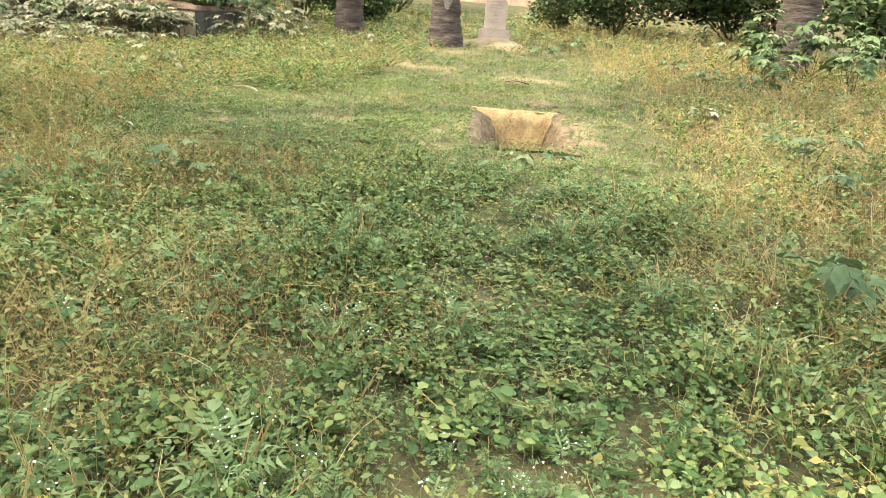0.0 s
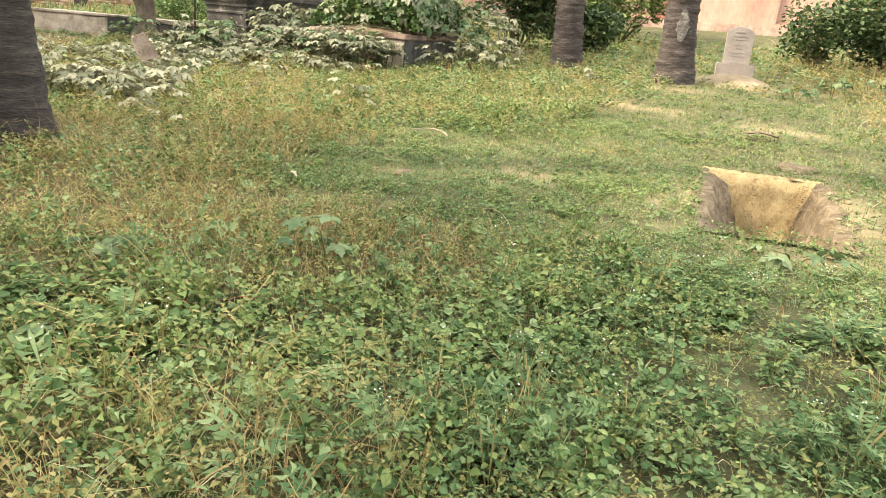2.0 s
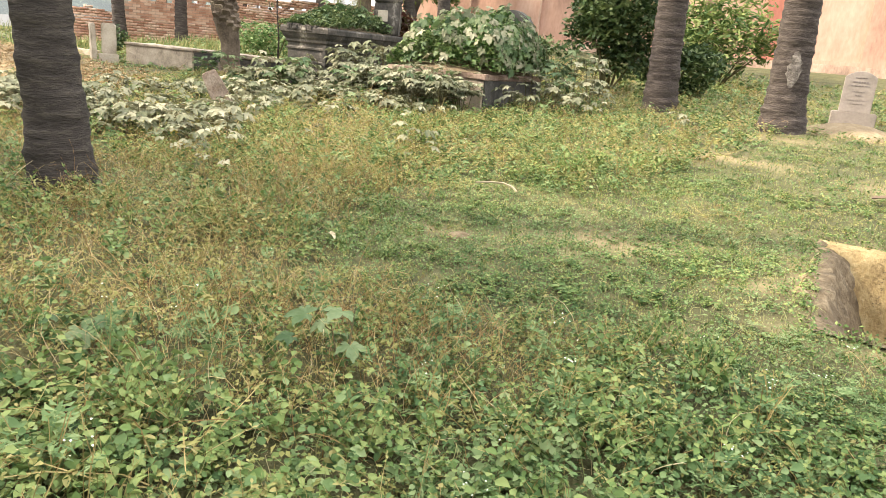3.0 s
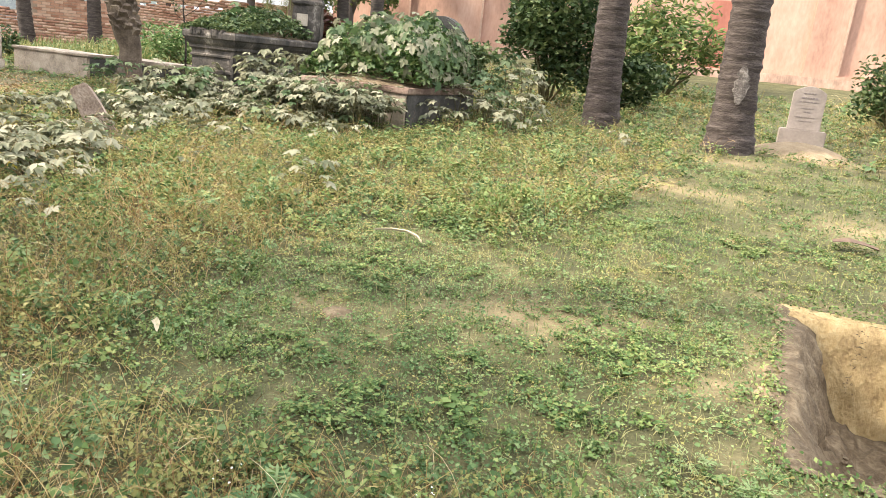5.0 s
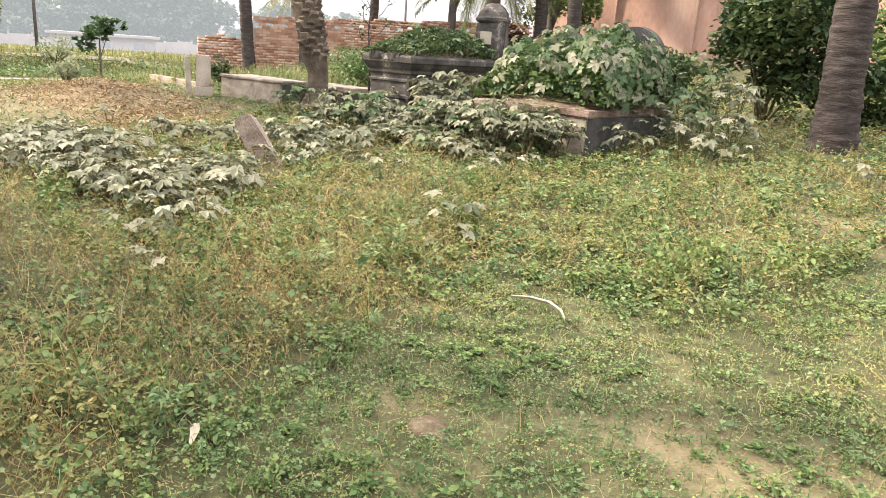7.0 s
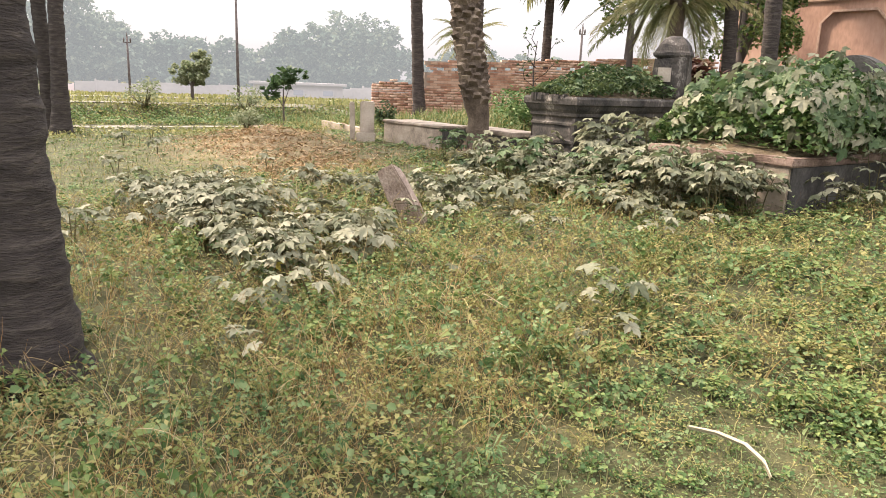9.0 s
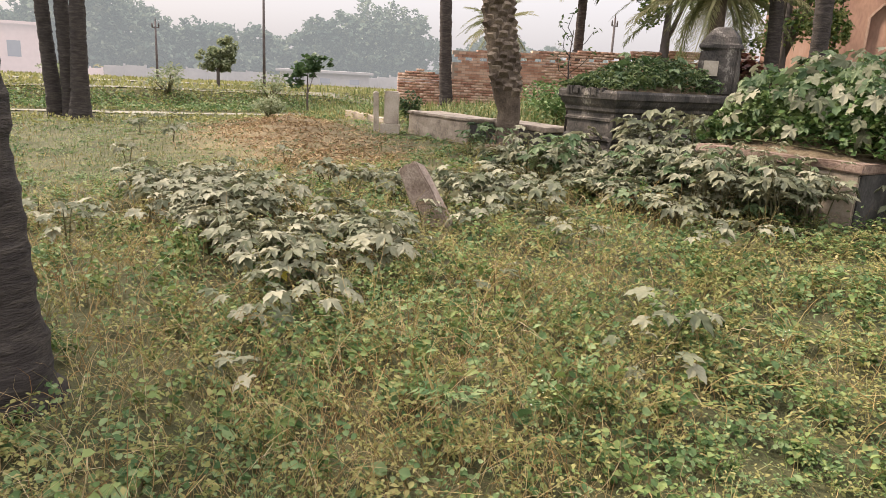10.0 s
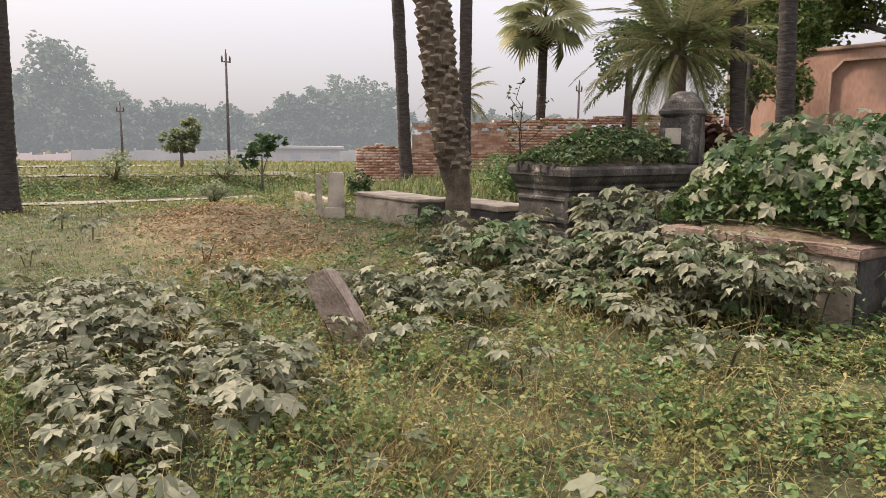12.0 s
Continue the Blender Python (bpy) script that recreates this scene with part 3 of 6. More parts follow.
def capped_pillar():
    th = thing("capped_headstone", -7.64, 14.38, 1.86, "grey cement headstone with a gabled cap and niche", "headstone", rz=25)
    part("shaft", box(-0.235, -0.16, 0, 0.235, 0.16, 0.62, 0.025, 0.03, 5), "black_stone", th)
    bm = rect_loft(-0.235, -0.16, 0.235, 0.16, [(0.0, 0.60), (0.02, 0.63), (0.02, 0.67), (0.0, 0.70), (-0.03, 0.78), (-0.08, 0.85), (-0.12, 0.89), (-0.15, 0.91)])
    bmesh.ops.subdivide_edges(bm, edges=[e for e in bm.edges if e.calc_length() > 0.15], cuts=4, use_grid_fill=True)
    for v in bm.verts:
        v.co += noise.noise_vector(v.co * 7) * 0.022
    part("cap", bm, "black_stone", th, "weathered stepped cap")
    part("niche", box(-0.17, -0.185, 0.26, 0.02, -0.172, 0.46, 0.004), "cement_pale", th, "small pale plaster niche")


capped_pillar()


def low_platform():
    th = thing("low_grave_wall", -11.8, 12.75, 0.6, "low stained cement grave kerb with shade painted on its end", "kerb")
    part("body", box(-0.75, -0.33, 0, 1.10, 0.33, 0.63, 0.015, 0.018, 6), "cement", th)
    part("cap", box(-0.77, -0.35, 0.635, 1.12, 0.35, 0.68, 0.012, 0.012, 5), "cement", th)
    # dark sheet on the kerb's unlit end, shade put into its colour
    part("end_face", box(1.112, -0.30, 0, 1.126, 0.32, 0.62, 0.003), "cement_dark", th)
    th = thing("low_grave_wall", -10.3, 13.25, 0.6, "low grey cement grave kerb behind a palm", "kerb")
    part("body", box(-0.85, -0.3, 0, 0.85, 0.3, 0.58, 0.012, 0.012, 5), "cement_dark", th)
    part("cap", box(-0.87, -0.32, 0.585, 0.87, 0.32, 0.66, 0.012, 0.008, 4), "cement", th)
    th = thing("field_kerb", -15.1, 13.0, 0.65, "long thin cement kerb at the field's edge", "kerb", rz=-8)
    part("body", box(-1.5, -0.1, 0, 1.2, 0.1, 0.36, 0.01, 0.012, 6), "cement", th)


low_platform()


def twin_post():
    th = thing("twin_stone_posts", -12.72, 12.0, gz(-12.72, 12.0) - 0.05, "pair of pale upright cement slabs on one footing", "grave marker", rz=58)
    th.scale = (0.86, 0.9, 1)
    part("footing", box(-0.06, -0.20, 0, 0.34, 0.12, 0.20, 0.015, 0.012, 3), "cement_pale", th)
    a = part("upright", box(-0.20, -0.02, 0, -0.09, 0.22, 0.76, 0.02, 0.014, 4), "cement_pale", th)
    b = part("upright", box(0.0, -0.05, 0.19, 0.30, 0.10, 0.78, 0.025, 0.014, 4), "cement_pale", th)
    a.rotation_euler, b.rotation_euler = (0, -0.03, 0.1), (0.03, 0.02, 0)


twin_post()


def leaning_stone():
    x, y = -6.60, 9.30
    th = thing("leaning_stone", x, y, gz(x, y) - 0.16, "broken reddish stone post leaning out of the weeds", "grave marker", rz=38)
    bm = box(-0.115, -0.11, 0, 0.115, 0.11, 0.78, 0.015, 0.014, 5)
    for v in bm.verts:
        t = max(0.0, v.co.z - 0.5) / 0.28
        v.co.x *= 1 - 0.2 * t
        v.co.z -= 0.07 * t * (0.5 + v.co.y / 0.22) + 0.02 * noise.noise(v.co * 14)
    ob = part("post", bm, "pink_stone", th)
    ob.rotation_euler = (0.08, -0.46, 0.15)


leaning_stone()


def gravestone():
    x, y = 0.45, 15.3
    z = gz(x, y) + 0.08
    th = thing("gravestone", x, y, z, "new pale marble gravestone with dark engraved lines on a plinth", "gravestone", rz=4)
    part("plinth", box(-0.31, -0.14, -0.1, 0.31, 0.14, 0.20, 0.012, 0.004, 3), "marble", th)
    bm = bmesh.new()
    pts = [(-0.25, 0), (0.25, 0), (0.25, 0.58)] + [(0.25 - 0.5 * t, 0.58 + 0.10 * math.sin(math.pi * t) ** 0.8) for t in np.linspace(0.06, 0.94, 13)] + [(-0.25, 0.58)]
    f = bm.faces.new([bm.verts.new((p, -0.045, q)) for p, q in pts])
    r = bmesh.ops.extrude_face_region(bm, geom=[f])
    bmesh.ops.translate(bm, vec=(0, 0.09, 0), verts=[g for g in r["geom"] if isinstance(g, bmesh.types.BMVert)])
    bmesh.ops.recalc_face_normals(bm, faces=bm.faces[:])
    bmesh.ops.bevel(bm, geom=bm.edges[:], offset=0.006, segments=1, affect="EDGES")
    st = part("tablet", bm, "marble", th)
    st.location = (0, 0, 0.195)
    st.scale = (0.88, 1, 0.92)
    st.rotation_euler = (-0.08, 0, 0)
    r = random.Random(2)
    for zc, half, h in ((0.57, 0.10, 0.016), (0.50, 0.12, 0.03), (0.44, 0.15, 0.018), (0.34, 0.10, 0.010), (0.28, 0.05, 0.02), (0.20, 0.16, 0.010), (0.14, 0.10, 0.008)):
        u = -half
        while u < half:
            wd = r.uniform(0.015, 0.05)
            ob = part("engraved_stroke", box(u, -0.051, zc - h / 2 * r.uniform(0.5, 1), min(u + wd, half), -0.0462, zc + h / 2 * r.uniform(0.4, 1)), "ink", st)
            u += wd + r.uniform(0.008, 0.02)
    # heaped sandy earth in front
    mo = thing("grave_mound", x, y - 0.75, gz(x, y - 0.75), "heap of bare sandy earth before the gravestone", "mound")
    bm = bmesh.new()
    n = 26
    g = [[bm.verts.new(((i / n - 0.5) * 1.5, (j / n - 0.5) * 1.3, -0.06 + gz(x + (i / n - 0.5) * 1.5, y - 0.75 + (j / n - 0.5) * 1.3) - gz(x, y - 0.75)
                        + 0.24 * max(0, 1 - (2 * (i / n - 0.5)) ** 2 - (2 * (j / n - 0.5)) ** 2) ** 0.8 + 0.02 * noise.noise(Vector((i * 0.6, j * 0.6, 0))))) for i in range(n + 1)] for j in range(n + 1)]
    for j in range(n):
        for i in range(n):
            f = bm.faces.new((g[j][i], g[j][i + 1], g[j + 1][i + 1], g[j + 1][i]))
            f.smooth = True
    part("earth", bm, "heap", mo)


gravestone()


# ---- palms ----
def fan_leaf_mesh(r0=1.0, segs=22, name="fan_leaf"):
    v, f = [(0, 0, 0)], []
    for k in range(segs):
        a0 = math.radians(-150 + 300 * k / segs)
        a1 = math.radians(-150 + 300 * (k + 0.5) / segs)
        a2 = math.radians(-150 + 300 * (k + 1) / segs)
        i = len(v)
        s = r0 * (0.75 + 0.25 * math.cos(a1 * 0.55))
        for a, rr, z in ((a0, 0.34 * s, -0.02), (a1, 0.5 * s, 0.04), (a2, 0.34 * s, -0.02), (a1, 1.0 * s, -0.26 * s)):
            v.append((rr * math.cos(a), rr * math.sin(a), z - 0.12 * rr * rr))
        f += [(0, i, i + 1), (0, i + 1, i + 2), (i, i + 3, i + 1), (i + 1, i + 3, i + 2)]
    return fast_mesh(name, v, f)


def feather_mesh(length, droop, pairs=62, width=0.36, name="frond", thick=0.0065):
    v, f = [], []
    p = lambda t: Vector((length * (t - 0.12 * droop * t * t), 0, length * (0.30 * t - droop * t * t)))
    r = random.Random(11)
    for k in range(16):
        a, b = p(k / 16), p((k + 1) / 16)
        i = len(v)
        w0, w1 = 0.022 * (1 - k / 17), 0.022 * (1 - (k + 1) / 17)
        v += [(a.x, -w0, a.z), (a.x, w0, a.z), (b.x, w1, b.z), (b.x, -w1, b.z)]
        f += [(i, i + 1, i + 2), (i, i + 2, i + 3)]
    for k in range(pairs):
        t = 0.14 + 0.86 * k / pairs
        a = p(t)
        fwd = (p(min(1, t + 0.02)) - p(t - 0.02)).normalized()
        ln = width * (0.35 + 0.65 * math.sin(math.pi * min(1, 0.25 + 0.7 * t))) * length * 0.42
        for s in (-1, 1):
            d = (fwd * 0.8 + Vector((0, s, 0)) * r.uniform(0.6, 1.0) + Vector((0, 0, r.uniform(-0.65, 0.3)))).normalized()
            tip = a + d * ln + Vector((0, 0, -0.12 * ln))
            up = Vector((0, 0, thick * 0.6)) + fwd * thick
            i = len(v)
            m = a + d * ln * 0.5
            v += [tuple(a), tuple(m + up * 0.6), tuple(tip), tuple(m - up * 0.6)]
            f += [(i, i + 1, i + 2), (i, i + 2, i + 3)]
    return fast_mesh(name, v, f)


FAN = fan_leaf_mesh()
FROND = [feather_mesh(1.0, d, name="frond") for d in (0.35, 0.6, 0.95)]


def fan_crown(th, x, y, z, size, n, seed, skirt):
    """Stiff fans on long stalks all round, and a skirt of dead ones hanging below."""
    r = random.Random(seed)
    top = Vector((x, y, z))
    st = bmesh.new()
    for k in range(n + skirt):
        dead = k >= n
        yaw = k * 2.4 + r.uniform(-0.3, 0.3)
        el = -1.25 + r.uniform(-0.15, 0.25) if dead else 1.2 - 2.1 * k / n + r.uniform(-0.15, 0.15)
        d = Vector((math.cos(yaw) * math.cos(el), math.sin(yaw) * math.cos(el), math.sin(el)))
        reach = size * (0.35 if dead else r.uniform(0.75, 1.0))
        ob = new("dead_fan_leaf" if dead else "fan_leaf", DEAD_FAN if dead else FAN)
        ob.parent = th
        ob.location = top + d * reach
        ob.rotation_euler = (r.uniform(-0.6, 0.6), -el + r.uniform(0.1, 0.5), yaw)
        s = size * (0.55 if dead else r.uniform(0.7, 0.9))
        ob.scale = (s, s, s)
        t = tube([top, top + d * reach * 1.02], [0.025, 0.014], 5)
        tmp = bpy.data.meshes.new("tmp")
        t.to_mesh(tmp)
        st.from_mesh(tmp)
        t.free()
        bpy.data.meshes.remove(tmp)
    tagged(part("leaf_stalk", st, "stem", th), kind="stuff")


DEAD_FAN = fan_leaf_mesh(name="dead_fan_leaf")
DEAD_FAN.materials.append(M["dead_frond"])
FAN.materials.append(M["frond"])
for me in FROND:
    me.materials.append(M["frond"])


def palmyra(x, y, r_base, r_top, height, label, dark=False, lean=(0, 0), crown=True, seed=1, scar=False, crown_size=1.1, flare=1.25, base=None, fans=26, skirt=5):
    """A fan palm: ringed trunk with a flared foot, and a round crown of stiff fans."""
    z = gz(x, y) - 0.1 if base is None else base
    th = thing("fan_palm", x, y, z, label, "palm tree", "palms in the graveyard")
    pts, rad = [], []
    h = 0.0
    i = 0
    while h < height:
        t = h / height
        ring = (0.032 if i % 3 == 0 else -0.014) + 0.014 * math.sin(i * 12.9898 * seed)
        rr = r_top + (r_base - r_top) * math.exp(-h / 1.6) + r_base * (flare - 1) * math.exp(-h / 0.22)
        pts.append((lean[0] * h + 0.02 * math.sin(h * 0.9 + seed), lean[1] * h + 0.02 * math.sin(h * 0.7 + 2 * seed), h))
        rad.append(rr * (1 + ring))
        h += 0.045 if h < 4.2 else 0.2
        i += 1
    part("trunk", tube(pts, rad, 22, True, 0.10), "bark_dark" if dark else "bark", th)
    if scar:
        bm = bmesh.new()
        n = 10
        g = [[bm.verts.new((rad[20] * (1.035 + 0.06 * noise.noise(Vector((i * 0.8, j * 0.8, 1)))) * math.cos(a), rad[20] * (1.035 + 0.06 * noise.noise(Vector((i, j, 1)))) * math.sin(a), zz))
              for i, a in enumerate(np.linspace(-1.62 - 0.30 * math.sin(math.pi * j / n) - 0.06 - 0.16 * noise.noise(Vector((j * 0.9, 0, 0))), -1.62 + 0.30 * math.sin(math.pi * j / n) + 0.08 + 0.16 * noise.noise(Vector((j * 0.9, 7, 0))), n + 1))] for j, zz in enumerate(np.linspace(0.72, 1.22, n + 1))]
        for j in range(n):
            for i in range(n):
                bm.faces.new((g[j][i], g[j][i + 1], g[j + 1][i + 1], g[j + 1][i]))
        part("bark_scar", bm, "scar", th, "pale patch where the bark is torn off")
    if crown:
        fan_crown(th, pts[-1][0], pts[-1][1], height, crown_size, fans, seed, skirt)
    return th


palmyra(-4.97, 5.80, 0.215, 0.19, 9.0, "thick dark fan palm trunk rising from the weeds", True, (-0.03, -0.04), seed=2, flare=1.5)
palmyra(-2.42, 14.9, 0.29, 0.215, 9.5, "grey ringed fan palm trunk", False, (-0.03, 0), seed=3, flare=1.1)
palmyra(-0.45, 14.04, 0.295, 0.225, 9.5, "dark ringed fan palm with a torn pale patch of bark", False, (-0.04, 0), seed=4, scar=True, flare=1.4)
palmyra(5.6, 13.4, 0.36, 0.27, 9.0, "brown ringed fan palm trunk behind a shrub", False, (0, 0), seed=5)
palmyra(-19.75, 7.95, 0.22, 0.15, 9.0, "slender dark fan palm at the field's edge", True, (0, 0.02), seed=6, flare=1.5)
palmyra(-20.35, 7.8, 0.18, 0.15, 9.5, "slender dark fan palm at the field's edge", True, (-0.01, -0.01), seed=7)
palmyra(-20.65, 7.55, 0.19, 0.14, 9.0, "slender dark fan palm leaning over the field", True, (-0.01, -0.05), seed=8)
palmyra(-19.8, 18.1, 0.21, 0.175, 8.0, "slender grey fan palm before the brick wall", False, (-0.03, -0.05), seed=9)
palmyra(-18.1, 18.9, 0.20, 0.165, 8.0, "slender grey fan palm before the brick wall", False, (0, 0), seed=10)
palmyra(-19.6, 23.2, 0.19, 0.145, 5.1, "fan palm with a ragged crown beyond the brick wall", False, (0, 0), seed=11, crown_size=1.05, fans=26, skirt=18)
palmyra(-12.2, 22.9, 0.20, 0.16, 8.0, "dark straight fan palm near the pink wall", True, (-0.06, -0.03), seed=12)
palmyra(-9.4, 19.9, 0.185, 0.155, 8.0, "dark straight fan palm near the pink wall", True, (-0.03, 0), seed=13)


def date_palm_near():
    """Date palm with a narrow bare foot and a trunk sheathed in old leaf bases."""
    x, y = -9.95, 12.62
    z = gz(x, y) - 0.05
    th = thing("date_palm", x, y, z, "leaning date palm with a shaggy trunk of old leaf bases", "palm tree")
    cl = [(0, 0, 0), (-0.01, -0.01, 0.12), (0.0, 0.0, 0.3), (0.01, 0.01, 0.62), (-0.02, -0.03, 0.85), (-0.06, -0.08, 1.2), (-0.15, -0.2, 2.0), (-0.22, -0.30, 3.1), (-0.3, -0.36, 4.6), (-0.34, -0.4, 6.2)]
    part("trunk", tube(cl, [0.30, 0.24, 0.18, 0.165, 0.20, 0.22, 0.215, 0.21, 0.20, 0.19], 16, True, 0.12), "scale", th)
    bm = bmesh.new()
    vs = [bm.verts.new(p) for p in ((-0.075, 0, 0), (0.075, 0, 0), (0.05, 0.055, 0.085), (-0.05, 0.055, 0.085), (-0.08, -0.03, 0.12), (0.08, -0.03, 0.12), (0, 0.02, 0.13))]
    for f in ((0, 1, 2, 3), (1, 5, 2), (0, 3, 4), (3, 2, 6), (2, 5, 6), (3, 6, 4)):
        bm.faces.new([vs[i] for i in f])
    sc = bpy.data.meshes.new("leaf_base")
    bm.to_mesh(sc)
    bm.free()
    sc.materials.append(M["scale"])
    r = random.Random(9)
    h, k = 0.85, 0
    P = [Vector(p) for p in cl]
    while h < 4.6 and k < 290:
        for a, b in zip(P, P[1:]):
            if a.z <= h <= b.z:
                c = a.lerp(b, (h - a.z) / (b.z - a.z))
        ang = k * 2.39996
        ob = new("leaf_base", sc)
        ob.parent = th
        ob.location = c + Vector((math.cos(ang), math.sin(ang), 0)) * 0.195
        ob.rotation_euler = (r.uniform(-0.2, 0.1), 0, ang - math.pi / 2)
        s = r.uniform(0.85, 1.25)
        ob.scale = (s, s * r.uniform(0.8, 1.2), s)
        h += 0.0135
        k += 1
    crown = Vector(cl[-1])
    for k in range(26):
        ob = new("frond", FROND[k % 3])
        ob.parent = th
        ob.location = crown
        ob.rotation_euler = (0, r.uniform(-0.9, 0.2), k * 2.4)
        ob.scale = (2.6, 2.6, 2.6)
    root = bmesh.new()
    n = 20
    g = [[root.verts.new((rr * math.cos(a), rr * math.sin(a), 0.02 + 0.20 * (1 - rr / 0.5) + 0.03 * noise.noise(Vector((math.cos(a) * 3, math.sin(a) * 3, rr * 5))))) for a in np.linspace(0, 2 * math.pi, n + 1)[:-1]] for rr in (0.18, 0.26, 0.36, 0.5)]
    for a, b in zip(g, g[1:]):
        for i in range(n):
            root.faces.new((a[i], a[(i + 1) % n], b[(i + 1) % n], b[i]))
    part("root_mass", root, "pit_dark", th, "rough mass of roots at the foot")


date_palm_near()


def date_palm_far(x, y, z0, trunk, length, n, label, seed, low=-1.15):
    th = thing("date_palm", x, y, z0, label, "palm tree")
    part("trunk", tube([(0, 0, 0), (0.03, 0, trunk * 0.5), (0, 0, trunk)], [0.24, 0.2, 0.22], 12, True, 0.2), "scale", th)
    r = random.Random(seed)
    for k in range(n):
        ob = new("frond", FROND[k % 3])
        ob.parent = th
        ob.location = (0, 0, trunk)
        ob.rotation_euler = (r.uniform(-0.3, 0.3), r.uniform(low, 0.75), k * 2.4)
        s = length * r.uniform(0.8, 1.15)
        ob.scale = (s, s, s)
    return th


date_palm_far(-13.5, 22.1, 1.4, 3.0, 2.6, 60, "bushy date palm with arching dusty fronds", 21)
date_palm_far(-23.0, 22.4, 0.8, 3.0, 1.6, 26, "small drooping date palm beyond the brick wall", 22)

# ---- plants ----
def lobed_leaf(name, lobes, notch, droop, seed):
    """A soft lobed leaf about 1 across, on its stalk's end at the origin, drooping to its tips."""
    r = random.Random(seed)
    v, f = [(0, 0, 0.02)], []
    angs = np.linspace(-125, 125, lobes)
    ring = []
    for i, a in enumerate(angs):
        L = 0.62 * (0.62 + 0.38 * math.cos(math.radians(a) * 0.8)) * r.uniform(0.9, 1.1)
        step = angs[1] - angs[0]
        for da, k in ((-0.40, 0.70), (-0.30, 0.80), (-0.17, 0.86), (0.0, 1.06), (0.15, 0.88), (0.29, 0.79), (0.40, 0.70)):
            th = math.radians(a + da * step)
            d = L * k * r.uniform(0.96, 1.04)
            ring.append((d * math.cos(th), d * math.sin(th), -droop * d * d + (0.055 if da else -0.01)))
        if i < lobes - 1:
            th = math.radians(a + step / 2)
            ring.append((L * notch * math.cos(th), L * notch * math.sin(th), 0.06))
    v += ring
    for i in range(1, len(ring)):
        f.append((0, i, i + 1))
    return fast_mesh(name, v, f, True)


LEAF = [lobed_leaf("leaf", 5, 0.55, 0.5, 1), lobed_leaf("leaf", 5, 0.60, 0.3, 2), lobed_leaf("leaf", 5, 0.52, 0.8, 3)]
LEAF_G = [me.copy() for me in LEAF]
for me in LEAF:
    me.materials.append(M["dusty_leaf"])
for me in LEAF_G:
    me.materials.append(M["green_leaf"])
    me.name = "leaf"


def lobed_plant(x, y, height, spread_r, n, label, green=False, seed=0, leaf=0.17, z=None, group="dusty lobed-leaf weeds"):
    """A weed on a few thin stems, each leaf on a stalk of its own, held out nearly level."""
    r = random.Random(seed)
    z = gz(x, y) if z is None else z
    th = thing("lobed_weed", x, y, z, label, "plant", group)
    st = bmesh.new()
    stems = max(2, n // 7)
    heads = []
    for s in range(stems):
        a, q = r.uniform(0, 6.28), math.sqrt(r.random()) * spread_r * 0.6
        top = Vector((math.cos(a) * q, math.sin(a) * q, height * r.uniform(0.75, 1.0)))
        heads.append(top)
    ends = []
    for k in range(n):
        hd = heads[k % stems]
        a = r.uniform(0, 6.28)
        t = r.uniform(0.55, 1.0)
        base = Vector((hd.x * t, hd.y * t, hd.z * t))
        q = r.uniform(0.06, 0.16) + spread_r * 0.28 * r.random()
        tip = base + Vector((math.cos(a) * q, math.sin(a) * q, r.uniform(-0.01, 0.07)))
        tip.z = max(tip.z, 0.06)
        ends.append((base, tip, a))
    for hd in heads:
        tb = tube([(hd.x * 0.2, hd.y * 0.2, -0.03), hd * 0.55, hd], [0.008, 0.006, 0.003], 4, False)
        tmp = bpy.data.meshes.new("tmp")
        tb.to_mesh(tmp)
        st.from_mesh(tmp)
        tb.free()
        bpy.data.meshes.remove(tmp)
    for base, tip, a in ends:
        p = [st.verts.new(base + Vector((0, 0, 0.003))), st.verts.new(base - Vector((0, 0, 0.003))), st.verts.new(tip)]
        st.faces.new(p)
    tagged(part("stem", st, "stem", th), kind="stuff")
    for k, (base, tip, a) in enumerate(ends):
        ob = new("leaf", (LEAF_G if green else LEAF)[r.randrange(3)])
        ob.parent = th
        ob.location = tip
        ob.rotation_euler = (r.uniform(-0.35, 0.35), r.uniform(-0.15, 0.45), a + r.uniform(-0.5, 0.5))
        s = leaf * r.uniform(0.65, 1.2)
        ob.scale = (s, s, s)
    return th


DUSTY = "dusty grey-green weed with broad drooping lobed leaves"
r = random.Random(40)
# the large patch by the leaning stone: a broad band, an arm behind it and thin outliers
for k in range(36):
    t = (k + r.random()) / 36
    lobed_plant(-9.2 + 3.8 * t, 7.55 + 0.3 * math.sin(3 * t) + r.uniform(-0.6, 0.6) * (0.75 + 0.4 * t), r.uniform(0.24, 0.46), 0.40, 27, DUSTY, False, 100 + k, 0.155)
for k in range(13):
    t = (k + r.random()) / 13
    lobed_plant(-8.6 + 1.75 * t, 9.15 + 0.75 * t + r.uniform(-0.25, 0.25), r.uniform(0.26, 0.42), 0.34, 18, DUSTY, False, 150 + k, 0.155)
for k, (x, y) in enumerate([(-8.4, 6.2), (-8.15, 6.55), (-7.6, 6.35), (-6.3, 9.45), (-6.15, 9.2), (-6.45, 9.0), (-5.2, 7.05), (-4.85, 7.35), (-7.5, 6.9)]):
    lobed_plant(x, y, r.uniform(0.25, 0.4), 0.25, 11, DUSTY, False, 165 + k, 0.16)
# along and before the platform
for k in range(12):
    lobed_plant(r.uniform(-6.6, -5.35), r.uniform(11.5, 11.75), r.uniform(0.35, 0.58), 0.3, 18, DUSTY, k % 4 == 0, 180 + k, 0.155)
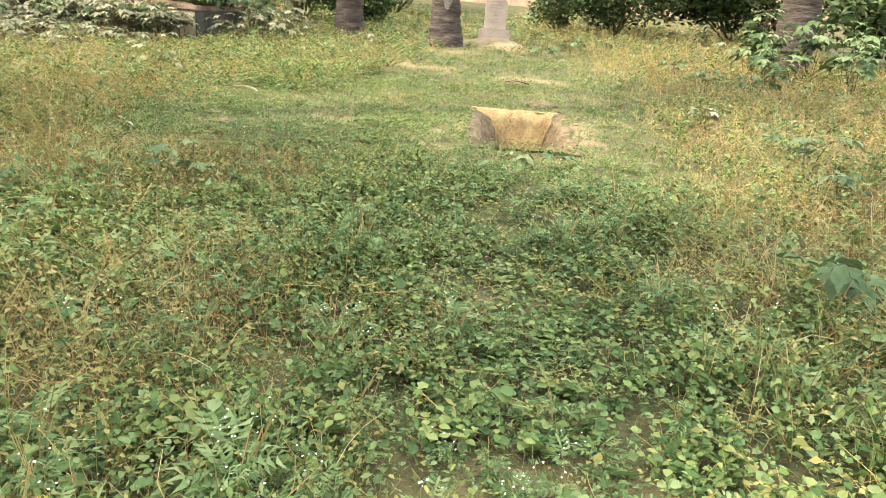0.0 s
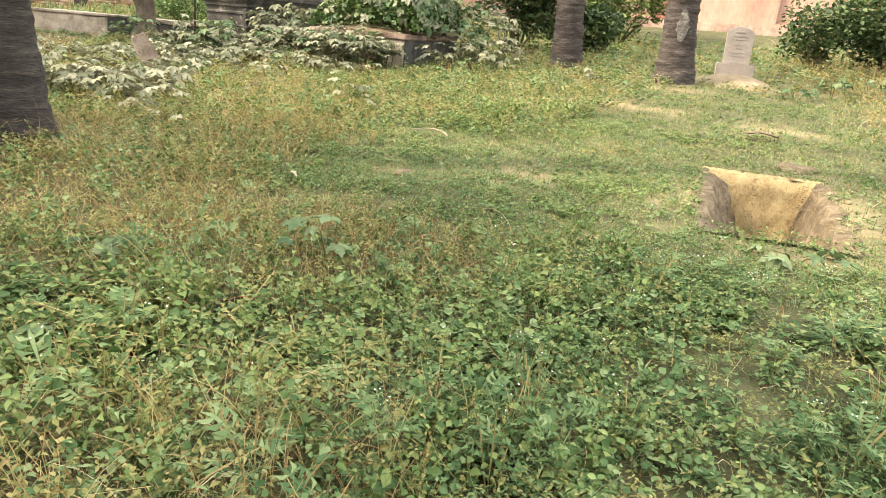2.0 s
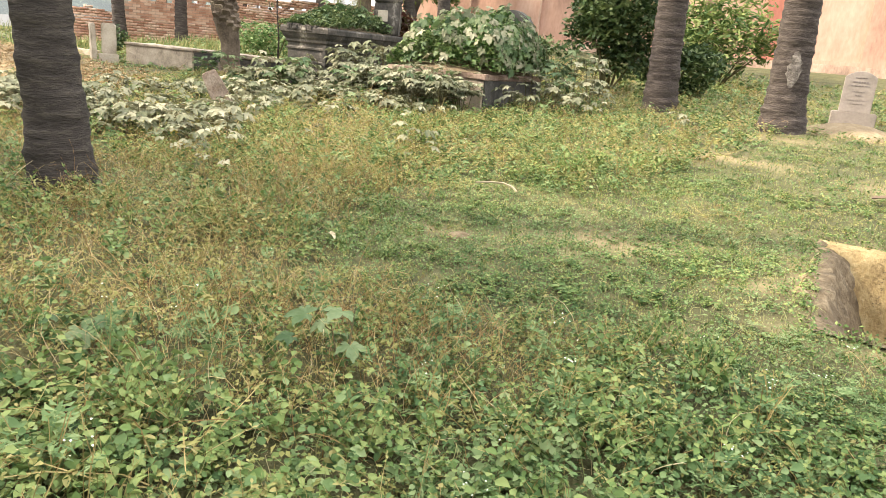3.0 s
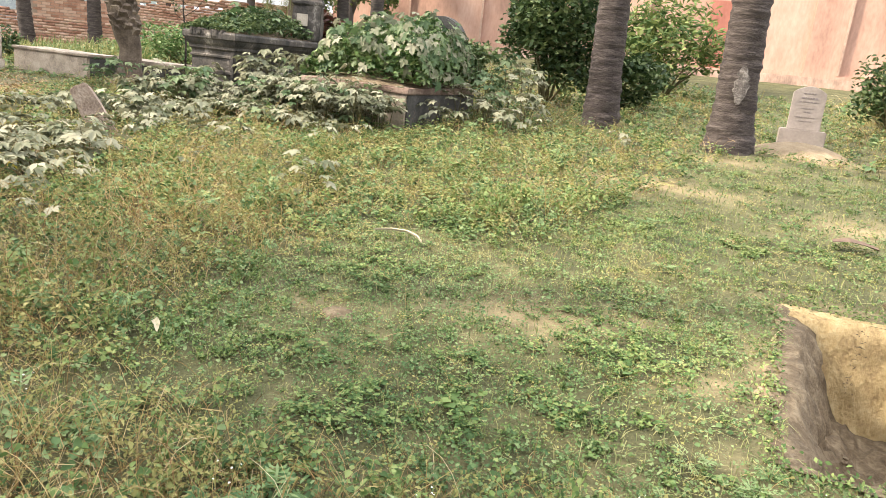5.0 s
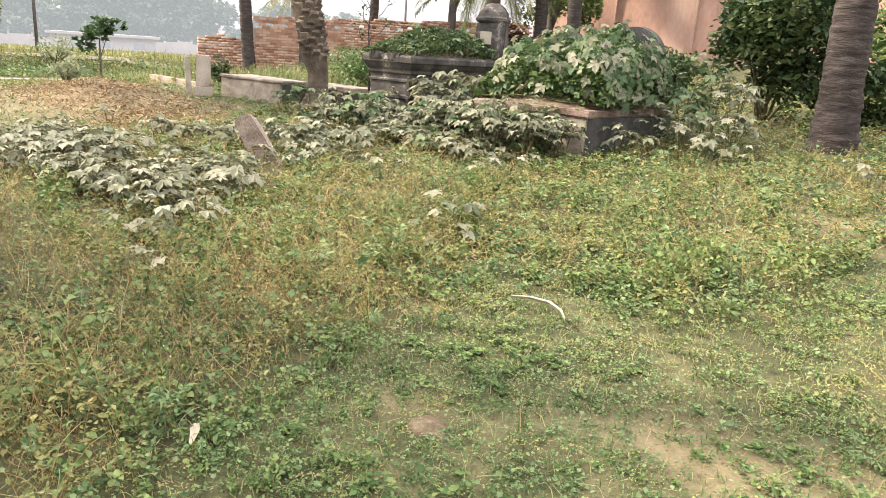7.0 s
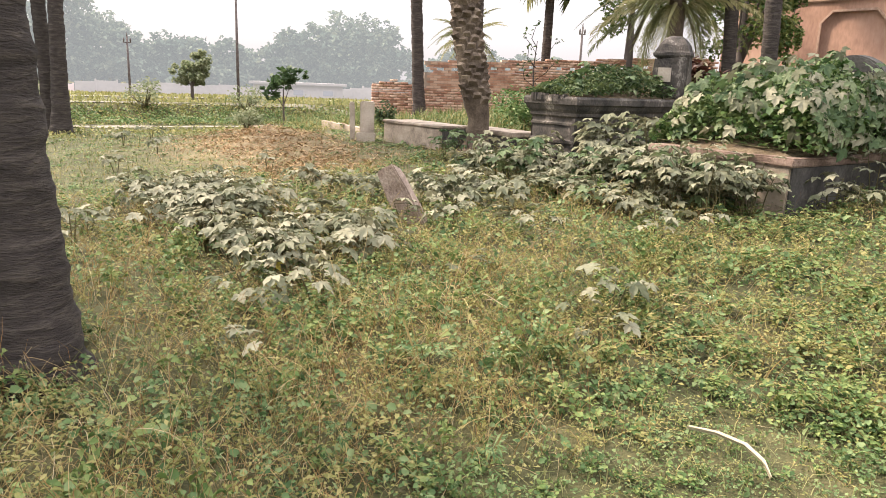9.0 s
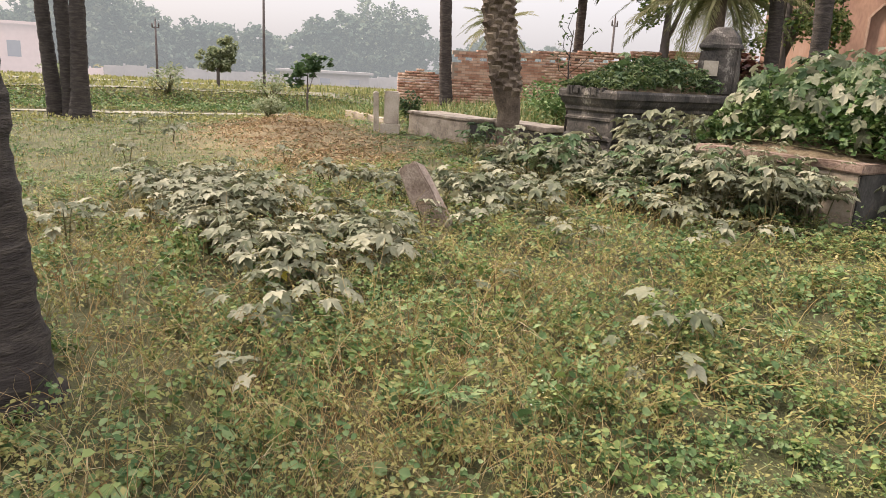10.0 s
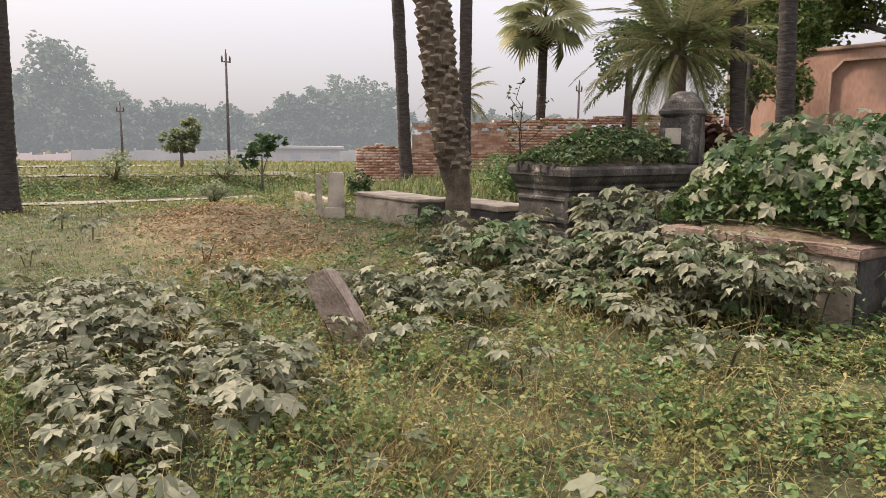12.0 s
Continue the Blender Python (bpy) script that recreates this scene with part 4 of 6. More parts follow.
for k in range(26):
    x, y = r.uniform(-7.2, -4.6), r.uniform(10.7, 11.6)
    lobed_plant(x, y, r.uniform(0.2, 0.36), 0.36, 20, DUSTY, k % 5 == 0, 200 + k, 0.155)
for k in range(16):
    x, y = r.uniform(-8.35, -6.9), r.uniform(10.9, 12.0)
    lobed_plant(x, y, r.uniform(0.35, 0.72) * (0.6 if x < -7.7 else 1), 0.38, 20, DUSTY, k % 3 == 0, 240 + k, 0.18)
for k in range(8):
    x, y = r.uniform(-7.15, -6.15), r.uniform(11.9, 13.6)
    lobed_plant(x, y, r.uniform(0.6, 1.0), 0.45, 24, "tall leafy creeper between the tombs", k % 2 == 0, 255 + k, 0.21)
for k in range(7):
    lobed_plant(r.uniform(-7.6, -6.3), r.uniform(9.7, 10.6), r.uniform(0.2, 0.35), 0.3, 12, DUSTY, False, 270 + k, 0.18)
for k, (x, y, h) in enumerate([(-3.75, 13.5, 0.75), (-3.4, 14.0, 0.95), (-3.85, 14.4, 1.15), (-3.2, 13.3, 0.6), (-4.1, 13.9, 0.95)]):
    lobed_plant(x, y, h, 0.42, 30, "tall dusty creeper growing beside the grave platform", k % 2 == 0, 410 + k, 0.18)
for k in range(12):
    lobed_plant(-6.1 + 0.145 * k, r.uniform(11.5, 11.78), r.uniform(0.40, 0.58), 0.28, 18, DUSTY, k % 4 == 0, 430 + k, 0.15)
for k in range(13):
    lobed_plant(-6.3 + 0.145 * k + r.uniform(-0.1, 0.1), r.uniform(11.1, 11.7), r.uniform(0.5, 0.72), 0.30, 22, DUSTY, k % 4 == 1, 450 + k, 0.16)
for k in range(10):
    lobed_plant(-5.95 + 0.15 * k, r.uniform(11.74, 11.86), r.uniform(0.55, 0.66), 0.22, 18, DUSTY, k % 3 == 1, 470 + k, 0.15)
lobed_plant(-4.15, 12.35, 0.45, 0.25, 12, DUSTY, False, 290, 0.18)
lobed_plant(-4.1, 13.1, 0.6, 0.3, 16, DUSTY, False, 291, 0.18)
# single ones in the open weeds
for k, (x, y, h, n) in enumerate([(-5.05, 9.5, 0.36, 14), (-4.6, 10.35, 0.30, 9), (-5.6, 9.45, 0.28, 8), (-4.5, 10.6, 0.3, 9), (-4.55, 8.3, 0.26, 6), (-3.52, 8.55, 0.32, 7), (-3.3, 8.25, 0.26, 5), (-4.87, 7.15, 0.24, 6),
                                  (-4.37, 6.7, 0.22, 6), (-5.7, 7.4, 0.24, 7), (-1.5, 4.58, 0.32, 6), (-2.6, 4.3, 0.2, 6), (-2.0, 3.7, 0.15, 4), (-3.9, 8.9, 0.22, 5), (-3.55, 12.75, 0.6, 30), (-3.2, 12.55, 0.5, 26), (-3.85, 12.2, 0.38, 9),
                                  (-2.9, 12.7, 0.3, 10), (-1.6, 12.9, 0.25, 8), (-10.5, 9.3, 0.3, 10), (-15.5, 8.4, 0.4, 16), (-13.8, 8.6, 0.3, 12), (-16.6, 9.2, 0.3, 12), (-12.1, 7.6, 0.3, 10), (2.6, 7.7, 0.25, 6)]):
    lobed_plant(x, y, h, 0.22, n, "small dusty weed with lobed leaves in the grass", x > -3 and y < 5, 300 + k, 0.15)
# greener ones by the grave and the shrub
for k, (x, y, h, n) in enumerate([(1.85, 13.9, 0.35, 18), (1.35, 13.6, 0.2, 8), (2.5, 14.6, 0.3, 10), (3.4, 10.6, 0.3, 14), (3.9, 10.2, 0.35, 14), (4.4, 10.9, 0.4, 16), (3.2, 11.4, 0.3, 12), (1.98, 3.3, 0.36, 7), (3.0, 6.3, 0.4, 12), (2.9, 5.4, 0.3, 8), (0.75, 6.15, 0.06, 6)]):
    lobed_plant(x, y, h, 0.28, n, "bright green weed with broad soft leaves", True, 340 + k, 0.17 if y > 5 else 0.2, group="green broad-leaf weeds")
for k in range(9):
    lobed_plant(r.uniform(4.3, 6.6), r.uniform(11.0, 12.6), r.uniform(0.6, 1.15), 0.5, 26, "leafy shrub of broad pale-green leaves", True, 360 + k, 0.24, group="broad-leaf shrubs")
lobed_plant(-9.35, 11.95, 0.5, 0.35, 26, "dark green leafy weed beside a palm foot", True, 380, 0.15, group="green broad-leaf weeds")
lobed_plant(-9.6, 11.75, 0.4, 0.3, 20, "dark green leafy weed beside a palm foot", True, 381, 0.15, group="green broad-leaf weeds")


def creeper_heap(w0, w1, count, seed):
    """The creeper that buries the platform: separate broad leaves in layers over a mass of smaller ones."""
    ox, oy = -5.2, 13.15
    th = thing("creeper", ox, oy, 1.42, "dense creeper with broad dusty leaves covering the grave platform", "creeper", "creepers on the platform")
    r = random.Random(seed)
    side = lambda u: max(0.0, 1 - abs(u / 1.0) ** 4) ** 0.5
    deep = lambda w: max(0.0, 1 - abs(w / 1.12) ** 4) ** 0.5
    top = lambda u, w: (0.10 + 0.82 * side(u) * deep(w) * (0.55 + 0.45 * float(smooth01(-0.95, -0.35, u))) * (0.86 + 0.14 * float(smooth01(-0.9, 0.2, w)))
                        + 0.26 * noise.noise(Vector((u * 2.6, w * 2.6, 4))) + 0.06 * noise.noise(Vector((u * 7, w * 7, 1))))
    k = 0
    while k < count:
        u, w = r.uniform(-1.0, 0.98), r.uniform(w0, w1)
        if k % 3 == 0:
            # the steep south and east sides
            u, w = (u, -0.8 - 0.22 * r.random()) if w0 < -0.5 and k % 2 else (0.78 + 0.22 * r.random(), w)
        h = top(u, w)
        e = 0.07
        sx, sy = (top(u + e, w) - top(u - e, w)) / (2 * e), (top(u, w + e) - top(u, w - e)) / (2 * e)
        n = Vector((-sx * 0.8 + r.gauss(0, 0.5) + 0.05, -sy * 0.8 + r.gauss(0, 0.5) - 0.1, 1)).normalized()
        out = Vector((u * 0.6 + r.gauss(0, 0.6), (w + 0.2) * 0.6 - 0.3 + r.gauss(0, 0.6), -0.45))
        out = (out - n * out.dot(n)).normalized()
        ob = new("leaf", (LEAF_G if r.random() < 0.62 else LEAF)[r.randrange(3)])
        ob.parent = th
        m = Matrix((out, n.cross(out), n)).transposed()
        ob.rotation_euler = m.to_euler()
        ob.location = (u, w, h * (r.uniform(0.85, 1.08) if r.random() < 0.7 else r.uniform(0.25, 0.85)))
        s = r.uniform(0.11, 0.21)
        ob.scale = (s, s, s)
        k += 1
    n = 5200
    u, w = rng.uniform(-0.98, 0.96, n), rng.uniform(w0, w1, n)
    h = np.array([top(a, b) for a, b in zip(u, w)]) * (0.92 - rng.random(len(u)) ** 1.6 * 0.85)
    tagged(part("inner_foliage", leaves(np.stack([u, w, h], -1), 0.07, 0.05, 0.8), "creeper", th), kind="stuff")
    part("runner", tube([(-0.9, w0 + 0.05, 0.02), (-0.3, w0 + 0.02, 0.08), (0.4, w0 + 0.05, 0.05), (0.8, w0 + 0.2, 0.05)], [0.008] * 4, 5), "stem", th)


def leaves(p, length, width, tilt=0.6, up=1.0, rounded=False):
    """Small folded leaves at the points p, each turned and tilted at random; rounded ones have six corners."""
    n = len(p)
    yaw = rng.uniform(0, 2 * np.pi, n)
    nrm = np.stack([rng.normal(0, tilt, n), rng.normal(0, tilt, n), np.full(n, up)], -1)
    nrm /= np.linalg.norm(nrm, axis=1)[:, None]
    d = np.stack([np.cos(yaw), np.sin(yaw), np.zeros(n)], -1)
    d -= nrm * np.sum(d * nrm, 1)[:, None]
    d /= np.linalg.norm(d, axis=1)[:, None]
    s = np.cross(nrm, d)
    L = (np.broadcast_to(length, n) * rng.uniform(0.6, 1.3, n))[:, None]
    W = (np.broadcast_to(width, n) * rng.uniform(0.7, 1.25, n))[:, None]
    if rounded:
        a, b, rim = d * L, s * W, nrm * W * 0.14
        v = np.stack([p - a * 0.5, p - a * 0.12 - b * 0.5 + rim, p + a * 0.3 - b * 0.38 + rim - nrm * L * 0.04, p + a * 0.5 - nrm * L * 0.12, p + a * 0.3 + b * 0.38 + rim - nrm * L * 0.04, p - a * 0.12 + b * 0.5 + rim], 1)
        q = (np.array([(0, 1, 2, 3), (0, 3, 4, 5)])[None] + (np.arange(n) * 6)[:, None, None]).reshape(-1, 4)
        return fast_mesh("leaves", v.reshape(-1, 3), q)
    v = np.stack([p - d * L * 0.5, p - s * W * 0.5 + nrm * W * 0.18 - d * L * 0.05, p + d * L * 0.5 - nrm * L * 0.12, p + s * W * 0.5 + nrm * W * 0.18 - d * L * 0.05], 1)
    q = np.arange(n * 4, dtype=np.int32).reshape(n, 4)
    return fast_mesh("leaves", v.reshape(-1, 3), q)


creeper_heap(-1.02, -0.1, 295, 77)
creeper_heap(-0.1, 1.1, 295, 79)


def tomb_creeper():
    th = thing("creeper", -7.9, 13.4, 1.86, "dark green creeper growing on top of the plinth tomb", "creeper")
    r = random.Random(78)
    for k in range(130):
        u, w = r.uniform(-0.52, 0.48), r.uniform(-1.15, 0.75)
        ob = new("leaf", LEAF_G[r.randrange(3)])
        ob.parent = th
        ob.location = (u, w, 0.05 + 0.5 * r.random() * max(0.1, 1 - (u / 0.6) ** 2) * max(0.2, 1 - (w / 1.3) ** 2))
        ob.rotation_euler = (r.uniform(-0.5, 0.5), r.uniform(-0.2, 0.6), r.uniform(0, 6.28))
        s = r.uniform(0.10, 0.2)
        ob.scale = (s, s, s)
    n = 3600
    u, w = rng.uniform(-0.55, 0.5, n), rng.uniform(-1.2, 0.8, n)
    h = 0.03 + (0.44 * np.clip(1 - (u / 0.65) ** 2, 0.1, 1) * np.clip(1 - (w / 1.35) ** 2, 0.1, 1)) * rng.random(n) ** 0.7
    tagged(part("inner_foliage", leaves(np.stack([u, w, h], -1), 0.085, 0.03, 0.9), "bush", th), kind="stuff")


tomb_creeper()


def shrub(x, y, rx, ry, h, n, leaf, label, mat="bush", base=0.1, seed=1, name="shrub", wide=0.5):
    """A rounded shrub: stems, and leaves gathered in uneven clumps."""
    r = np.random.default_rng(seed)
    z = gz(x, y)
    th = thing(name, x, y, z, label, name.replace("_", " "))
    c = r.normal(0, 1, (26, 3))
    c /= np.linalg.norm(c, axis=1)[:, None]
    c *= r.uniform(0.35, 0.95, (26, 1))
    c = c * (rx, ry, h * 0.5) + (0, 0, h * 0.52 + base)
    k = r.integers(0, 26, n)
    off = r.normal(0, 1, (n, 3))
    off /= np.linalg.norm(off, axis=1)[:, None]
    p = c[k] + off * (r.random((n, 1)) ** 0.4) * (rx * 0.42, ry * 0.42, h * 0.22)
    p = p[p[:, 2] > 0.03]
    tagged(part("foliage", leaves(p, leaf, leaf * wide, 0.9), mat, th), kind="stuff")
    bm = bmesh.new()
    for i in range(9):
        t = tube([(0.06 * math.cos(i), 0.06 * math.sin(i), -0.05), tuple(c[i] * 0.45), tuple(c[i])], [0.03, 0.018, 0.008], 5)
        tmp = bpy.data.meshes.new("tmp")
        t.to_mesh(tmp)
        bm.from_mesh(tmp)
        t.free()
        bpy.data.meshes.remove(tmp)
    tagged(part("branch", bm, "stem", th), kind="stuff")
    return th


shrub(-3.85, 16.6, 1.05, 0.8, 2.2, 6500, 0.14, "dense dark green shrub standing on bare stems behind the palms", base=0.42, seed=1)
shrub(-2.7, 17.1, 0.9, 0.6, 1.0, 2200, 0.13, "low dark green shrub behind the palms", seed=15)
shrub(-6.3, 18.6, 0.9, 0.8, 0.9, 2000, 0.13, "dense dark green shrub behind the tombs", seed=2)
shrub(-2.3, 20.2, 1.2, 0.9, 2.2, 3000, 0.2, "tangled shrub with long pale leaves", mat="crown", seed=3, wide=0.3)
shrub(3.4, 18.6, 1.5, 1.1, 2.4, 6000, 0.14, "spreading dark shrub before the pink wall", seed=4)
shrub(6.5, 19.5, 2.2, 1.2, 2.8, 8000, 0.2, "spreading dark shrub before the pink wall", seed=5)
shrub(2.0, 18.2, 0.8, 0.6, 1.2, 2000, 0.12, "small low shrub before the pink wall", seed=6)
shrub(9.0, 15.5, 2.5, 1.5, 2.4, 6500, 0.2, "spreading dark shrub by the palm", seed=7)
shrub(-10.9, 15.0, 1.2, 0.8, 0.8, 2500, 0.09, "green weeds heaped beside the tomb", mat="creeper", seed=8)
shrub(-9.0, 17.0, 0.8, 0.7, 1.25, 1500, 0.24, "shrub with long dark red and green leaves by the wall", mat="croton", seed=9, wide=0.28)
shrub(-13.95, 13.3, 0.32, 0.25, 0.5, 500, 0.1, "small dark bush behind the stone posts", seed=10)
shrub(-17.5, 11.6, 0.5, 0.4, 0.45, 700, 0.09, "grey-green bush on the mound's far side", mat="field_tree", seed=11)
shrub(-24.8, 11.0, 0.9, 0.6, 0.8, 320, 0.13, "pale bush on the field bank", mat="field_tree", seed=12)
shrub(-24.6, 14.2, 0.8, 0.7, 0.8, 320, 0.13, "pale bush on the field bank", mat="field_tree", seed=13)
shrub(-25.4, 8.2, 1.2, 0.7, 0.6, 320, 0.13, "pale bush on the field bank", mat="field_tree", seed=14)


def tree(x, y, z, height, blobs, n, leaf, mat, label, seed, trunk_r=0.18, name="tree", clump=0.38, wood="wood_pole"):
    """A tapered trunk with limbs into an uneven crown; blobs: (dx, dy, z, radius, height)."""
    r = np.random.default_rng(seed)
    th = thing(name, x, y, z, label, "tree", "trees")
    bm = bmesh.new()
    low = min(b[2] - b[4] for b in blobs)
    tb = [tube([(0, 0, -0.2), (0.05 * height * 0.1, 0, low * 0.6 + 0.3), (0, 0.04 * height * 0.1, low + 0.4 * (height - low))], [trunk_r * 1.25, trunk_r, trunk_r * 0.45], 10, True, 0.2)]
    for b in blobs:
        tb.append(tube([(0, 0, low * 0.8), (b[0] * 0.5, b[1] * 0.5, (low + b[2]) / 2), (b[0], b[1], b[2])], [trunk_r * 0.6, trunk_r * 0.35, trunk_r * 0.12], 6))
    for t in tb:
        tmp = bpy.data.meshes.new("tmp")
        t.to_mesh(tmp)
        bm.from_mesh(tmp)
        t.free()
        bpy.data.meshes.remove(tmp)
    part("trunk", bm, wood, th)
    pts = []
    tot = sum(b[3] ** 2 * b[4] for b in blobs)
    for b in blobs:
        m = int(n * b[3] ** 2 * b[4] / tot)
        kc = 14
        c = r.normal(0, 1, (kc, 3))
        c /= np.linalg.norm(c, axis=1)[:, None]
        c *= r.uniform(0.5, 1.0, (kc, 1))
        k = r.integers(0, kc, m)
        o = r.normal(0, 1, (m, 3))
        o /= np.linalg.norm(o, axis=1)[:, None]
        p = (c[k] + o * r.random((m, 1)) ** 0.45 * clump * r.uniform(0.6, 1.2, (kc, 1))[k]) * (b[3], b[3], b[4]) + (b[0], b[1], b[2])
        pts.append(p)
    tagged(part("crown", leaves(np.concatenate(pts), leaf, leaf * 0.6, 1.0), mat, th), kind="stuff")
    return th


# leafy trees behind the pink wall
tree(-16.0, 30.5, 1.8, 10, [(-1, 0, 4.6, 2.6, 1.6), (2, 1, 5.5, 3.0, 2.0), (0, 0, 7.0, 2.8, 1.8), (-2.5, 0.5, 6.2, 2.2, 1.6)], 16000, 0.24, "crown", "large leafy tree rising behind the pink wall", 31, 0.3)
tree(-10.5, 30.8, 1.8, 11, [(0, 0, 4.8, 3.0, 1.7), (-2.5, 0, 6.4, 2.8, 2.0), (3, 0, 5.6, 3.0, 2.0), (0.5, 0.5, 7.6, 2.6, 1.8), (-3.5, -0.5, 4.4, 1.8, 1.2), (3.4, -0.6, 4.2, 1.8, 1.1)], 22000, 0.24, "crown", "large leafy tree rising behind the pink wall", 32, 0.3)
tree(-4.0, 31.0, 1.8, 11, [(0, 0, 5.0, 3.2, 2.0), (2.5, 0, 6.5, 2.8, 2.2), (-2.5, 0, 6.0, 2.6, 2.0)], 5000, 0.4, "crown", "large leafy tree rising behind the pink wall", 33, 0.3)
tree(-17.5, 25.0, 1.3, 6, [(0, 0, 3.6, 1.3, 1.2), (1.0, 0.5, 4.4, 1.3, 1.2)], 3500, 0.16, "crown", "leafy tree inside the corner of the walls", 34, 0.15)
tree(-12.7, 26.4, 1.6, 4, [(0, 0, 2.0, 0.4, 0.9), (0.1, 0, 3.2, 0.45, 0.6)], 1400, 0.15, "crown", "thin young tree against the pink wall", 35, 0.07)
tree(-13.6, 25.4, 1.5, 7, [(0, 0, 2.6, 1.4, 1.1), (0.7, 0, 4.2, 1.5, 1.2), (-0.4, 0.3, 5.6, 1.6, 1.2), (1.6, 0.2, 5.6, 1.4, 1.2)], 9000, 0.15, "crown", "leafy tree before the pink wall behind the date palm", 41, 0.12)
# shade trees that stand to the south-west
tree(-10.6, 0.6, -0.1, 10, [(0, 0, 7.0, 3.2, 1.4), (2.6, 1.0, 6.8, 2.4, 1.2), (-2.5, 0.6, 6.5, 2.6, 1.2)], 2300, 0.36, "crown", "spreading shade tree at the graveyard's edge", 36, 0.3)
tree(-5.4, 0.6, -0.1, 10, [(0, 0, 7.2, 3.4, 1.4), (2.4, 1.2, 7.0, 2.4, 1.2), (-2.3, -0.6, 6.6, 2.6, 1.2)], 2300, 0.36, "crown", "spreading shade tree at the graveyard's edge", 37, 0.3)
tree(-8.5, -4.5, -0.3, 10, [(0, 0, 7.2, 3.6, 1.4), (2.6, 0.5, 6.8, 2.8, 1.2), (-2.5, -0.6, 6.6, 2.6, 1.2)], 2300, 0.36, "crown", "spreading shade tree at the graveyard's edge", 38, 0.3)
# young trees in the field
tree(-22.6, 14.7, gz(-22.6, 14.7), 1.9, [(0, 0, 1.35, 0.5, 0.42), (-0.3, -0.3, 1.0, 0.35, 0.28), (0.25, 0.3, 1.6, 0.35, 0.3)], 420, 0.2, "green_leaf", "thin sapling with broad leaves in the field", 38, 0.03)
tree(-45.5, 18.6, gz(-45.5, 18.6), 3.2, [(0, 0, 1.7, 0.8, 0.8), (0.3, 0.4, 2.3, 0.8, 0.7), (-0.2, -0.5, 1.5, 0.7, 0.6), (0, 0.5, 1.4, 0.6, 0.5)], 4200, 0.2, "field_tree", "round young tree in the field", 39, 0.09)


def bare_sapling():
    x, y = -9.3, 13.2
    th = thing("bare_sapling", x, y, gz(x, y), "thin bare sapling with a few leaves beside the tomb", "sapling")
    part("stem", tube([(0, 0, -0.05), (0.02, 0, 0.7), (-0.03, -0.02, 1.3), (0, 0.0, 1.75)], [0.02, 0.016, 0.012, 0.005], 6), "bark", th)
    tips = []
    for k in range(9):
        h = 0.85 + 0.1 * k
        a = k * 2.2
        m = Vector((math.cos(a) * 0.18, math.sin(a) * 0.18, h + 0.12))
        e = Vector((math.cos(a + 0.4) * 0.3, math.sin(a + 0.4) * 0.3, h + 0.3))
        part("branch", tube([(0, 0, h), m, e], [0.008, 0.006, 0.003], 5), "bark", th)
        tips.append(e)
    p = np.repeat(np.array(tips), 7, 0) + rng.normal(0, 0.05, (len(tips) * 7, 3))
    part("foliage", leaves(p, 0.07, 0.04, 1.0), "bush", th)


bare_sapling()


# ---- fields and distance ----
def strip(name, pts, width, mat, label):
    v, f = [], []
    P = [Vector((*p, 0)) for p in pts]
    fine = []
    for a, b in zip(P, P[1:]):
        m = max(2, int((b - a).length / 0.6))
        fine += [a.lerp(b, i / m) for i in range(m)]
    fine.append(P[-1])
    for i, p in enumerate(fine):
        d = (fine[min(i + 1, len(fine) - 1)] - fine[max(0, i - 1)]).normalized()
        s = Vector((-d.y, d.x, 0)) * width / 2 * (1 + 0.25 * math.sin(i * 0.7) + 0.15 * math.sin(i * 1.9))
        for q in (p + s, p - s):
            v.append((q.x, q.y, gz(q.x, q.y) + (0.025 if q.x > -26 else 0.05)))
    for i in range(len(fine) - 1):
        f.append((2 * i, 2 * i + 1, 2 * i + 3, 2 * i + 2))
    tagged(part(name, fast_mesh(name, v, f), mat), label, "path", kind="structure")


strip("path", [(-22.6, 3), (-21.9, 9), (-21.6, 13), (-22.0, 17.0)], 0.62, "path", "pale trodden path below the field bank")
strip("path", [(-25.6, 0), (-25.3, 8), (-25.3, 13), (-25.0, 16.5), (-23.8, 18.6)], 0.5, "path", "pale trodden path along the crest of the bank")
strip("road", [(-34, -30), (-33.0, 0), (-33, 14), (-33, 40)], 1.1, "path", "pale dusty track across the fields")
strip("road", [(-47, -60), (-47.5, 0), (-48, 30), (-46, 70)], 1.6, "path", "pale dusty track across the fields")


def utility_pole(x, y, h, label):
    th = thing("utility_pole", x, y, gz(x, y) - 0.2, label, "utility pole", "field poles")
    part("pole", tube([(0, 0, 0), (0, 0, h * 0.5), (0, 0, h)], [0.10, 0.085, 0.065], 8), "wood_pole", th)
    arm = part("crossarm", box(-0.04, -0.28, h - 0.52, 0.04, 0.28, h - 0.45), "wood_pole", th)
    for s in (-0.24, 0.24):
        part("insulator", tube([(0, s, h - 0.45), (0, s, h - 0.25), (0, s, h - 0.12)], [0.05, 0.06, 0.02], 6), "wood_pole", th)
    part("top_pin", tube([(0, 0, h), (0, 0, h + 0.25)], [0.04, 0.03], 6), "wood_pole", th)


utility_pole(-44.75, 21.2, 6.9, "tall weathered utility pole in the field")
utility_pole(-61.0, 18.4, 4.6, "thin far utility pole in the field")
utility_pole(-36.0, 42.0, 5.8, "thin far utility pole behind the brick wall")

fr = random.Random(60)


